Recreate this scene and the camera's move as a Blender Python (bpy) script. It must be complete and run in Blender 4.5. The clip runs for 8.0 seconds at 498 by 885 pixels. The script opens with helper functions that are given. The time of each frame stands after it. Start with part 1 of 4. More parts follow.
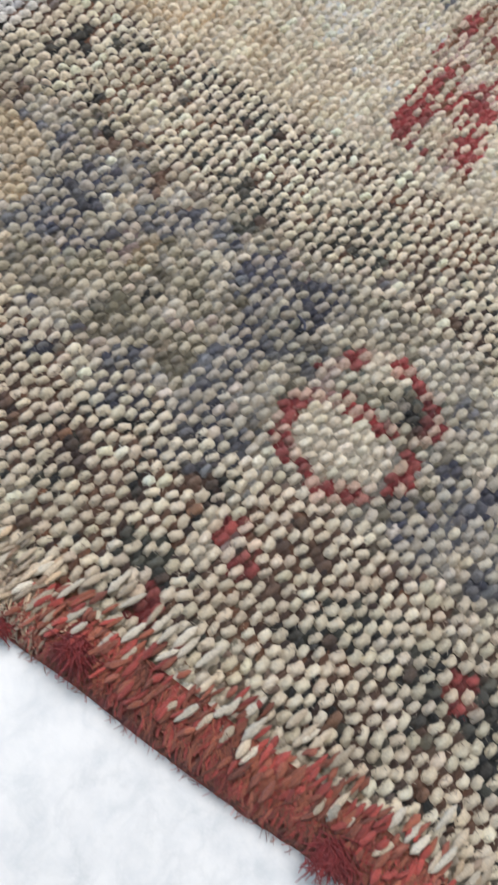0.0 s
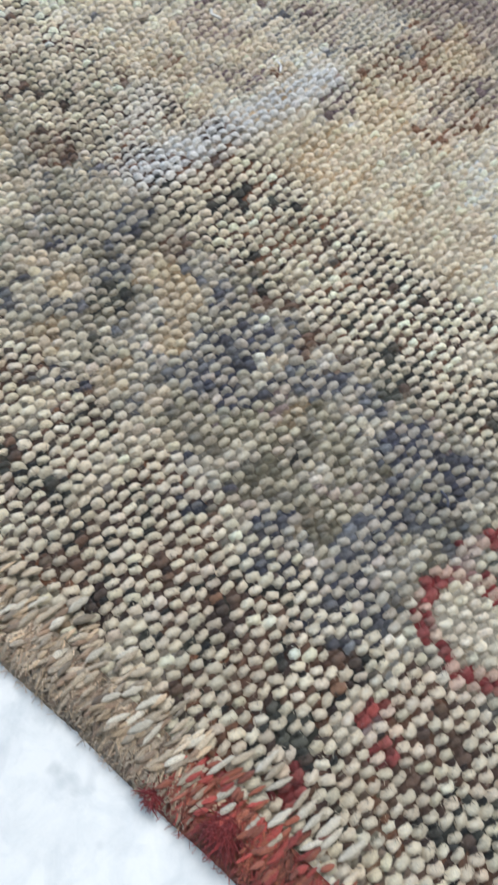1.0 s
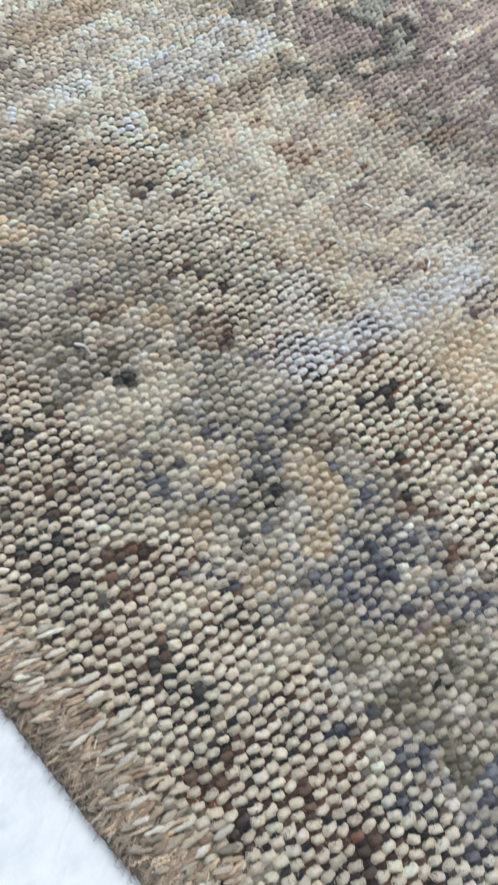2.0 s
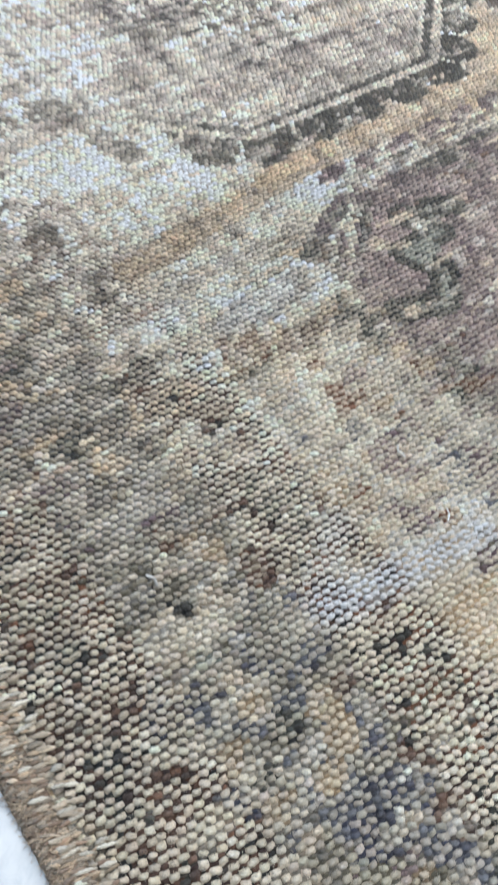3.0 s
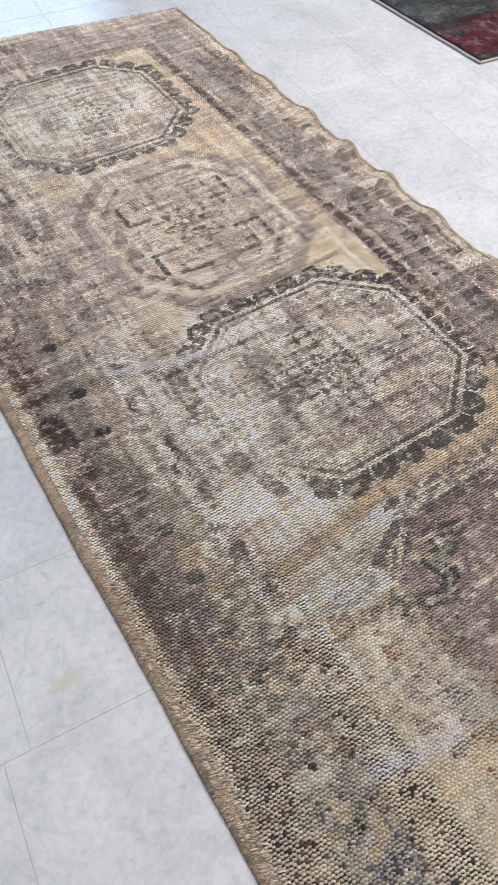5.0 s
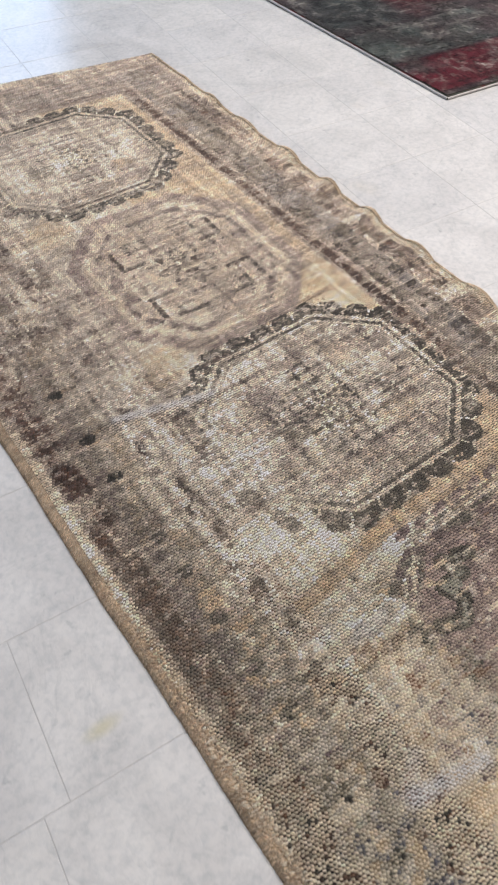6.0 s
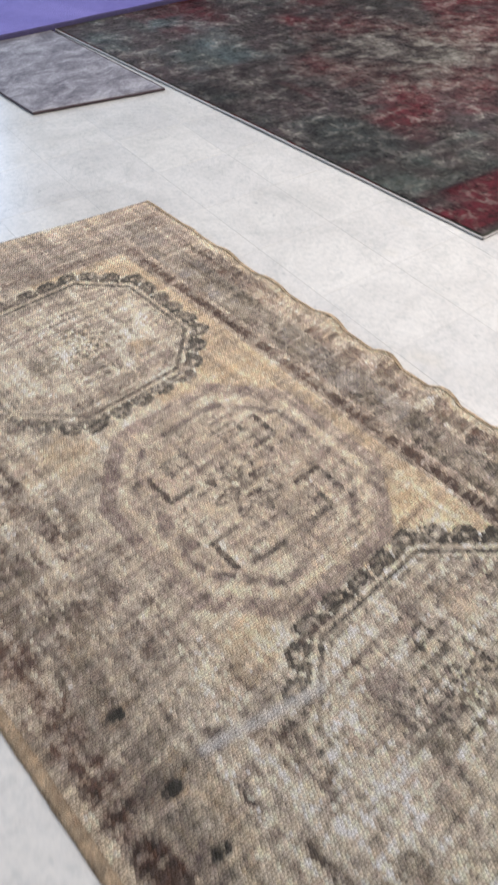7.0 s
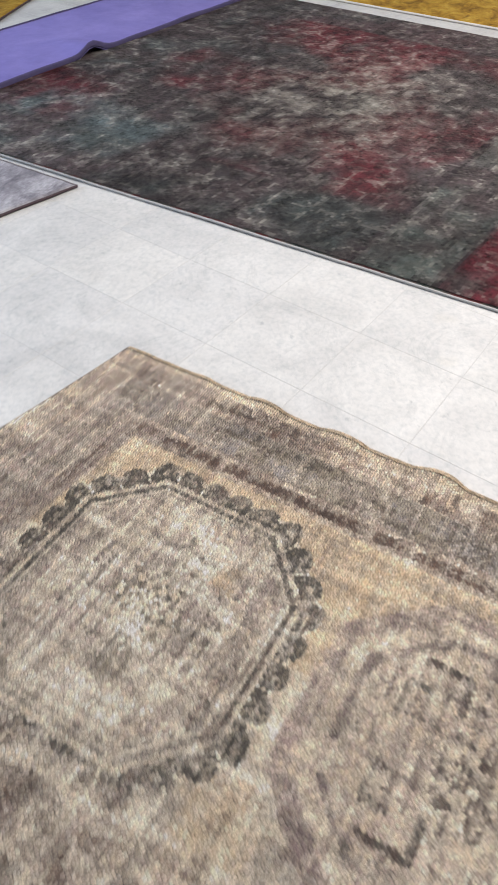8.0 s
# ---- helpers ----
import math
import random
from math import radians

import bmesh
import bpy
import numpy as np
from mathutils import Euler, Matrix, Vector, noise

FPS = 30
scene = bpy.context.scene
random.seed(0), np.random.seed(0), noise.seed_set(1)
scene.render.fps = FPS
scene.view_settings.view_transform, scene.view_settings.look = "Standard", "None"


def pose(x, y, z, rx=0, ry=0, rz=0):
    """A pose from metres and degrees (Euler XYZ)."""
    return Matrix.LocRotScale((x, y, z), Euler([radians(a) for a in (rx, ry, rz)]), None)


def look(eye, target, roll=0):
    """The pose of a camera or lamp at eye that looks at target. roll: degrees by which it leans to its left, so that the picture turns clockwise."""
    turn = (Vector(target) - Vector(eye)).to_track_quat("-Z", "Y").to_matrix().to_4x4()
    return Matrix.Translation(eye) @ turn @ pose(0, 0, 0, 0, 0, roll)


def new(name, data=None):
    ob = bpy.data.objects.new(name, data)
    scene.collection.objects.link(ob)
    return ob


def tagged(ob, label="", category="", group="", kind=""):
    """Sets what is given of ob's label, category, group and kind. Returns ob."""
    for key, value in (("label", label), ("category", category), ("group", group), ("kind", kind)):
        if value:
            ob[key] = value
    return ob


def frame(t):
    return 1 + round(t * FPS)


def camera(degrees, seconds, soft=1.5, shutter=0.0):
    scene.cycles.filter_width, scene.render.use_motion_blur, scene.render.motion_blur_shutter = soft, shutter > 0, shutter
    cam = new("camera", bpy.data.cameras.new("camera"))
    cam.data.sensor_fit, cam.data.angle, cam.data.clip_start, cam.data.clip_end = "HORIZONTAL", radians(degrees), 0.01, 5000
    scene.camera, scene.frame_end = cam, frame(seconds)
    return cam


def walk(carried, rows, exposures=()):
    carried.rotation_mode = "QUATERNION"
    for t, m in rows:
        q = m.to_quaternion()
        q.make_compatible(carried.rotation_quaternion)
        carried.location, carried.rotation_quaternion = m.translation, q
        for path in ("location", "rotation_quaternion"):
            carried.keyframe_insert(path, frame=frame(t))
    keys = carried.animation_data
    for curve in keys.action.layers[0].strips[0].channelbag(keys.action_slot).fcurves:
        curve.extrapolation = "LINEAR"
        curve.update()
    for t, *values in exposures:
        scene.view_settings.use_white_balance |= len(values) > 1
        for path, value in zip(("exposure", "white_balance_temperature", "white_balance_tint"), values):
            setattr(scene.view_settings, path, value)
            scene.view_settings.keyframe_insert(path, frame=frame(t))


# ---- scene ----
cam = camera(40.4, 8.0, soft=1.1, shutter=0.3)
PATH = [
    (0, (0.013, 0.174, 0.224), (0.733, 0.394, -1.629), 17.6),
    (0.5, (0.018, 0.205, 0.233), (0.748, 0.481, -1.609), 16.4),
    (1, (0.02, 0.233, 0.245), (0.765, 0.603, -1.574), 13.7),
    (1.5, (0.023, 0.263, 0.251), (0.785, 0.728, -1.538), 11.9),
    (2, (0.026, 0.306, 0.272), (0.806, 0.849, -1.487), 11.9),
    (2.2, (0.029, 0.315, 0.281), (0.811, 0.888, -1.468), 11.8),
    (3.3, (0.06, 0.377, 0.45), (0.778, 1.133, -1.257), 8.8),
    (3.5, (0.06, 0.39, 0.508), (0.742, 1.169, -1.203), 7.8),
    (4, (0.043, 0.413, 0.688), (0.677, 1.29, -0.994), 4.3),
    (4.5, (0.002, 0.386, 0.827), (0.634, 1.319, -0.825), 2.6),
    (4.7, (-0.022, 0.379, 0.875), (0.621, 1.317, -0.771), 2.6),
    (5.8, (-0.078, 0.39, 0.957), (0.641, 1.324, -0.658), 2.9),
    (6, (-0.091, 0.421, 0.961), (0.66, 1.354, -0.641), 2.9),
    (6.5, (-0.055, 0.595, 0.947), (0.785, 1.517, -0.617), 2.2),
    (7, (0.004, 0.924, 0.947), (0.957, 1.861, -0.541), 3.6),
    (7.2, (0.029, 1.05, 0.922), (1.033, 1.975, -0.539), 4.1),
    (7.5, (0.032, 1.272, 0.911), (1.13, 2.12, -0.53), 3.8),
    (8, (0.134, 1.586, 0.879), (1.369, 2.25, -0.547), 3.1),
]
walk(cam, [(t, look(eye, target, roll)) for t, eye, target, roll in PATH],
     exposures=[(0.0, 0.12, 6100, 13), (1.0, 0.13, 5800, 9), (2.2, 0.12, 5700, 10), (3.5, -0.10, 5550, 9), (4.7, -0.40, 6000, 15), (6.0, -0.58, 6600, 17), (8.0, -0.34, 6650, 15)])

# ---- light ----
world = bpy.data.worlds.new("daylight")
scene.world = world
world.use_nodes = True
wn = world.node_tree
sky = wn.nodes.new("ShaderNodeTexSky")
sky.sky_type, sky.sun_disc = "NISHITA", False
sky.sun_elevation, sky.sun_rotation = radians(48), radians(20)
wn.links.new(sky.outputs[0], wn.nodes["Background"].inputs[0])
wn.nodes["Background"].inputs[1].default_value = 0.12

ROOM = dict(x0=-3.6, x1=6.2, y0=-3.2, y1=6.4, top=3.1)


def area_lamp(name, at, toward, wide, high, watts, colour):
    lamp = bpy.data.lights.new(name, "AREA")
    lamp.shape, lamp.size, lamp.size_y, lamp.energy, lamp.color = "RECTANGLE", wide, high, watts, colour
    ob = new(name, lamp)
    ob.matrix_world = look(at, toward)
    return ob


area_lamp("window_light", (-0.3, 6.36, 1.5), (-0.3, 0, 1.4), 5.4, 2.3, 190, (0.46, 0.70, 1.0))
# added overhead lamp with no seen source; it brightens the rug from above
area_lamp("added_roof_lamp", (2.3, 0.7, 3.08), (2.3, 0.7001, 0), 2.6, 3.0, 250, (1.0, 0.965, 0.92))


# ---- materials ----
def material(name):
    m = bpy.data.materials.new(name)
    m.use_nodes = True
    return m, m.node_tree, m.node_tree.nodes["Principled BSDF"]


def node(tree, kind, **values):
    n = tree.nodes.new("ShaderNode" + kind)
    for key, value in values.items():
        n.inputs[key].default_value = value
    return n


def noise_tex(tree, scale, detail=4.0, rough=0.55, coord="Object"):
    tc = node(tree, "TexCoord")
    n = node(tree, "TexNoise", Scale=scale, Detail=detail, Roughness=rough)
    tree.links.new(tc.outputs[coord], n.inputs["Vector"])
    return n


def ramp(tree, source, stops):
    r = tree.nodes.new("ShaderNodeValToRGB")
    while len(r.color_ramp.elements) < len(stops):
        r.color_ramp.elements.new(0.5)
    for e, (at, c) in zip(r.color_ramp.elements, stops):
        e.position, e.color = at, (*c, 1)
    tree.links.new(source, r.inputs[0])
    return r.outputs[0]


def mix(tree, how, factor, a, b):
    m = tree.nodes.new("ShaderNodeMix")
    m.data_type, m.blend_type = "RGBA", how
    for source, slot in ((factor, 0), (a, 6), (b, 7)):
        if isinstance(source, (int, float)):
            m.inputs[slot].default_value = source
        elif isinstance(source, tuple):
            m.inputs[slot].default_value = (*source, 1)
        else:
            tree.links.new(source, m.inputs[slot])
    return m.outputs[2]


def bump(tree, shader, height, strength, distance):
    b = node(tree, "Bump", Strength=strength, Distance=distance)
    tree.links.new(height, b.inputs["Height"])
    tree.links.new(b.outputs[0], shader.inputs["Normal"])


def wool_material(name, attribute, fuzz):
    """Dyed wool whose colour is stored knot by knot, with fibre grain and a soft nap."""
    m, tree, sh = material(name)
    at = tree.nodes.new("ShaderNodeAttribute")
    at.attribute_name = attribute
    fibre = noise_tex(tree, 2300, 4, 0.75)
    tone = ramp(tree, fibre.outputs[0], [(0.30, (0.70, 0.70, 0.70)), (0.70, (1.30, 1.30, 1.30))])
    fade = noise_tex(tree, 16, 4, 0.6)
    worn = ramp(tree, fade.outputs[0], [(0.3, (0.9, 0.89, 0.88)), (0.7, (1.08, 1.08, 1.09))])
    c = mix(tree, "MULTIPLY", 1.0, at.outputs[0], tone)
    c = mix(tree, "MULTIPLY", 1.0, c, worn)
    tree.links.new(c, sh.inputs["Base Color"])
    sh.inputs["Roughness"].default_value = 0.58
    sh.inputs["Specular IOR Level"].default_value = 0.42
    sh.inputs["Sheen Weight"].default_value = fuzz
    sh.inputs["Sheen Roughness"].default_value = 0.35
    bump(tree, sh, fibre.outputs[0], 0.85, 0.0022)
    return m


def marble_material():
    m, tree, sh = material("white_marble")
    tc = node(tree, "TexCoord")
    info = tree.nodes.new("ShaderNodeObjectInfo")
    geo = tree.nodes.new("ShaderNodeNewGeometry")
    cloud = node(tree, "TexNoise", Scale=5.5, Detail=6.0, Roughness=0.6, Distortion=0.8)
    speck = node(tree, "TexNoise", Scale=85.0, Detail=4.0, Roughness=0.62)
    vein = node(tree, "TexNoise", Scale=2.4, Detail=8.0, Roughness=0.62, Distortion=1.6)
    stain = node(tree, "TexNoise", Scale=3.1, Detail=3.0, Roughness=0.5)
    pit = node(tree, "TexNoise", Scale=34.0, Detail=3.0, Roughness=0.6)
    for n in (cloud, speck, vein, stain, pit):
        tree.links.new(geo.outputs["Position"], n.inputs["Vector"])
    c = ramp(tree, cloud.outputs[0], [(0.3, (0.51, 0.50, 0.48)), (0.62, (0.62, 0.607, 0.578))])
    grain = ramp(tree, speck.outputs[0], [(0.30, (0.84, 0.86, 0.88)), (0.56, (1, 1, 1))])
    c = mix(tree, "MULTIPLY", 0.7, c, grain)
    mottle = node(tree, "TexNoise", Scale=70.0, Detail=5.0, Roughness=0.65, Distortion=0.8)
    tree.links.new(geo.outputs["Position"], mottle.inputs["Vector"])
    c = mix(tree, "MULTIPLY", 0.34, c, ramp(tree, mottle.outputs[0], [(0.36, (0.70, 0.74, 0.77)), (0.54, (1, 1, 1))]))
    line = ramp(tree, vein.outputs[0], [(0.485, (1, 1, 1)), (0.5, (0.86, 0.87, 0.88)), (0.515, (1, 1, 1))])
    c = mix(tree, "MULTIPLY", 0.55, c, line)
    warm = ramp(tree, stain.outputs[0], [(0.66, (1, 1, 1)), (0.80, (0.97, 0.91, 0.78))])
    c = mix(tree, "MULTIPLY", 0.8, c, warm)
    # one yellowed spill mark beside the rug
    gap = tree.nodes.new("ShaderNodeVectorMath")
    gap.operation = "MULTIPLY_ADD"
    gap.inputs[1].default_value, gap.inputs[2].default_value = (1.0, 2.4, 0.0), (0.085, -1.706, 0.0)
    tree.links.new(geo.outputs["Position"], gap.inputs[0])
    far = tree.nodes.new("ShaderNodeVectorMath")
    far.operation = "LENGTH"
    tree.links.new(gap.outputs[0], far.inputs[0])
    c = mix(tree, "MULTIPLY", 0.8, c, ramp(tree, far.outputs["Value"], [(0.008, (0.93, 0.88, 0.66)), (0.034, (1, 1, 1))]))
    holes = ramp(tree, pit.outputs[0], [(0.27, (0.72, 0.74, 0.76)), (0.34, (1, 1, 1))])
    c = mix(tree, "MULTIPLY", 0.7, c, holes)
    each = ramp(tree, info.outputs["Random"], [(0.0, (0.93, 0.935, 0.94)), (1.0, (1.0, 1.0, 0.99))])
    c = mix(tree, "MULTIPLY", 1.0, c, each)
    tree.links.new(c, sh.inputs["Base Color"])
    rough = ramp(tree, cloud.outputs[0], [(0.3, (0.17, 0.17, 0.17)), (0.7, (0.27, 0.27, 0.27))])
    tree.links.new(rough, sh.inputs["Roughness"])
    bump(tree, sh, speck.outputs[0], 0.12, 0.001)
    return m


def plain_material(name, colour, rough, scale=12.0, depth=0.12, grain=0.0006):
    m, tree, sh = material(name)
    n = noise_tex(tree, scale, 5, 0.6)
    lo, hi = tuple(c * (1 - depth) for c in colour), tuple(min(1, c * (1 + depth)) for c in colour)
    tree.links.new(ramp(tree, n.outputs[0], [(0.3, lo), (0.7, hi)]), sh.inputs["Base Color"])
    sh.inputs["Roughness"].default_value = rough
    bump(tree, sh, noise_tex(tree, scale * 30, 3).outputs[0], 0.4, grain)
    return m


def carpet_material(name, stops, scale, gap=(1, 1), streak=0.6):
    """A flat-woven far carpet: faded dyes in patches drawn out along the wefts, fine knots as grain."""
    m, tree, sh = material(name)
    tc = node(tree, "TexCoord")
    stretch = node(tree, "Mapping")
    stretch.inputs["Scale"].default_value = (gap[0], gap[1], 1)
    tree.links.new(tc.outputs["Object"], stretch.inputs["Vector"])
    big = node(tree, "TexNoise", Scale=scale, Detail=7.0, Roughness=0.68, Distortion=0.7)
    fine = node(tree, "TexNoise", Scale=scale * 9, Detail=5.0, Roughness=0.75)
    knot = node(tree, "TexVoronoi", Scale=170.0)
    for n in (big, fine):
        tree.links.new(stretch.outputs[0], n.inputs["Vector"])
    tree.links.new(tc.outputs["Object"], knot.inputs["Vector"])
    c = ramp(tree, big.outputs[0], stops)
    tone = ramp(tree, fine.outputs[0], [(0.32, (0.55, 0.55, 0.55)), (0.68, (1.45, 1.45, 1.42))])
    c = mix(tree, "MULTIPLY", streak, c, tone)
    tree.links.new(c, sh.inputs["Base Color"])
    sh.inputs["Roughness"].default_value = 0.85
    sh.inputs["Specular IOR Level"].default_value = 0.12
    bump(tree, sh, knot.outputs["Distance"], 0.5, 0.002)
    return m


PILE = wool_material("knotted_wool", "dye", 0.07)
FLAT = wool_material("flat_old_wool", "dye", 0.0)
FLAT.node_tree.nodes["Principled BSDF"].inputs["Specular IOR Level"].default_value = 0.1
WEFT = wool_material("weft_wool", "dye", 0.04)
MARBLE = marble_material()
GROUT = plain_material("pale_grout", (0.43, 0.425, 0.41), 0.8, 40)
PLASTER = plain_material("white_plaster", (0.78, 0.77, 0.74), 0.85, 2.0, 0.04)
FRAME = plain_material("painted_frame", (0.75, 0.75, 0.73), 0.4, 6.0, 0.04)


# ---- mesh helpers ----
def part(name, bm, mat, parent, label=""):
    me = bpy.data.meshes.new(name)
    bm.to_mesh(me)
    bm.free()
    me.materials.append(mat)
    ob = new(name, me)
    ob.parent = parent
    return tagged(ob, label)


def array_mesh(name, verts, quads, mat, dye=None, smooth=True):
    """A mesh from computed arrays; dye is one colour for each face."""
    me = bpy.data.meshes.new(name)
    me.vertices.add(len(verts))
    me.vertices.foreach_set("co", np.ascontiguousarray(verts, np.float32).ravel())
    k = quads.shape[1]
    me.loops.add(quads.size)
    me.loops.foreach_set("vertex_index", np.ascontiguousarray(quads, np.int32).ravel())
    me.polygons.add(len(quads))
    me.polygons.foreach_set("loop_start", np.arange(0, quads.size, k, dtype=np.int32))
    me.polygons.foreach_set("use_smooth", np.full(len(quads), smooth))
    if dye is not None:
        layer = me.attributes.new("dye", "FLOAT_COLOR", "FACE")
        layer.data.foreach_set("color", np.c_[dye, np.ones(len(dye))].astype(np.float32).ravel())
    me.update(calc_edges=True)
    me.materials.append(mat)
    return me


def box(bm, x0, x1, y0, y1, z0, z1):
    m = Matrix.Translation(((x0 + x1) / 2, (y0 + y1) / 2, (z0 + z1) / 2)) @ Matrix.Diagonal((x1 - x0, y1 - y0, z1 - z0, 1))
    return bmesh.ops.create_cube(bm, size=1, matrix=m)["verts"]


# ---- the room ----
def wall(name, spans):
    bm = bmesh.new()
    for s in spans:
        box(bm, *s)
    return tagged(part(name, bm, PLASTER, None), "plain white plastered wall of the showroom", "wall", kind="structure")


def window(name, x0, x1, y0, y1, z0, z1, along, count):
    """A glazed opening: outer frame, mullions and panes."""
    root = tagged(new(name), "wide white-framed window letting in daylight", "window", kind="structure")
    bm = bmesh.new()
    span = (x1 - x0) if along == "x" else (y1 - y0)
    bars = [(0, span, z0, z0 + 0.06), (0, span, z1 - 0.06, z1)]
    bars += [(max(0, span * i / count - 0.03), min(span, span * i / count + 0.03), z0 + 0.06, z1 - 0.06) for i in range(count + 1)]
    for a, b, c, d in bars:
        if along == "x":
            box(bm, x0 + a, x0 + b, y0, y1, c, d)
        else:
            box(bm, x0, x1, y0 + a, y0 + b, c, d)
    part("window_frame", bm, FRAME, root)
    return root


R = ROOM
wall("wall_north", [(R["x0"], -3.1, R["y1"], R["y1"] + 0.2, 0, R["top"]), (2.5, R["x1"], R["y1"], R["y1"] + 0.2, 0, R["top"]),
                    (-3.1, 2.5, R["y1"], R["y1"] + 0.2, 2.75, R["top"]), (-3.1, 2.5, R["y1"], R["y1"] + 0.2, 0, 0.25)])
wall("wall_east", [(R["x1"], R["x1"] + 0.2, R["y0"], R["y1"], 0, R["top"])])
wall("wall_west", [(R["x0"] - 0.2, R["x0"], R["y0"], R["y1"], 0, R["top"])])
wall("wall_south", [(R["x0"], R["x1"], R["y0"] - 0.2, R["y0"], 0, R["top"])])
# the ceiling, with an unseen opening added over the middle of the floor for extra light
bm = bmesh.new()
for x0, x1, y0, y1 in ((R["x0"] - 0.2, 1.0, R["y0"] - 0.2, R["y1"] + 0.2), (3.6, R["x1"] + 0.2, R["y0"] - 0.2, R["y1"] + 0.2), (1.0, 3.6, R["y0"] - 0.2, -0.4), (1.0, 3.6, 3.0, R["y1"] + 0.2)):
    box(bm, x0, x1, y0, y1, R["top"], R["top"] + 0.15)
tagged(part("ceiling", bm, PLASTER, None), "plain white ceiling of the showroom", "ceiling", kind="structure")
window("window_1", -3.1, 2.5, R["y1"] + 0.06, R["y1"] + 0.12, 0.25, 2.75, "x", 5)
# bars of the added opening, which stays out of sight
added_rooflight = tagged(new("added_roof_window"), "added roof opening with white bars, out of sight, for extra light from above", "window", kind="structure")
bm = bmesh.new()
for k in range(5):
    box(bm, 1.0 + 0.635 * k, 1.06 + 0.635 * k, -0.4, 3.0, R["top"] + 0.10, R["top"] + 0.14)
part("window_frame", bm, FRAME, added_rooflight)

# ---- the long vintage rug: its design, knot by knot ----
RUG_W, RUG_Y0, RUG_Y1 = 1.0, -0.5, 2.345
rng = np.random.default_rng(7)
PX, PY = 0.0054, 0.0046  # knot to knot along a weft, and weft to weft

HUES = dict(
    cream=(213, 201, 178), white=(226, 220, 208), grey=(171, 164, 151), stone=(134, 126, 111), blue=(112, 112, 116), navy=(72, 72, 84),
    olive=(116, 108, 88), green=(70, 70, 61), black=(38, 38, 35), brown=(104, 77, 60), umber=(70, 51, 42),
    rust=(126, 86, 60), gold=(184, 158, 122), sand=(199, 180, 152), red=(152, 56, 54), mauve=(148, 126, 120), plum=(108, 88, 90), sage=(134, 137, 124),
)
NAMES = list(HUES)
RGB = (np.array([HUES[n] for n in NAMES]) / 255.0) ** 2.2
HUE = {n: i for i, n in enumerate(NAMES)}


def soft_noise(x, y, size, seed):
    """Smooth value noise from 0 to 1 with cells of that size in metres (one number, or one for x and one for y)."""
    sx, sy = size if isinstance(size, tuple) else (size, size)
    table = np.random.default_rng(seed).random((97, 97))
    u, v = x / sx + 31.7, y / sy + 17.3
    i, j = np.floor(u).astype(int), np.floor(v).astype(int)
    a, b = u - i, v - j
    a, b = a * a * (3 - 2 * a), b * b * (3 - 2 * b)
    t = lambda p, q: table[p % 97, q % 97]
    return (t(i, j) * (1 - a) + t(i + 1, j) * a) * (1 - b) + (t(i, j + 1) * (1 - a) + t(i + 1, j + 1) * a) * b


def patchy(x, y, size, seed):
    sx, sy = size if isinstance(size, tuple) else (size, size)
    return 0.6 * soft_noise(x, y, (sx, sy), seed) + 0.28 * soft_noise(x, y, (sx / 2.3, sy / 2.3), seed + 1) + 0.12 * soft_noise(x, y, (sx / 5, sy / 5), seed + 2)


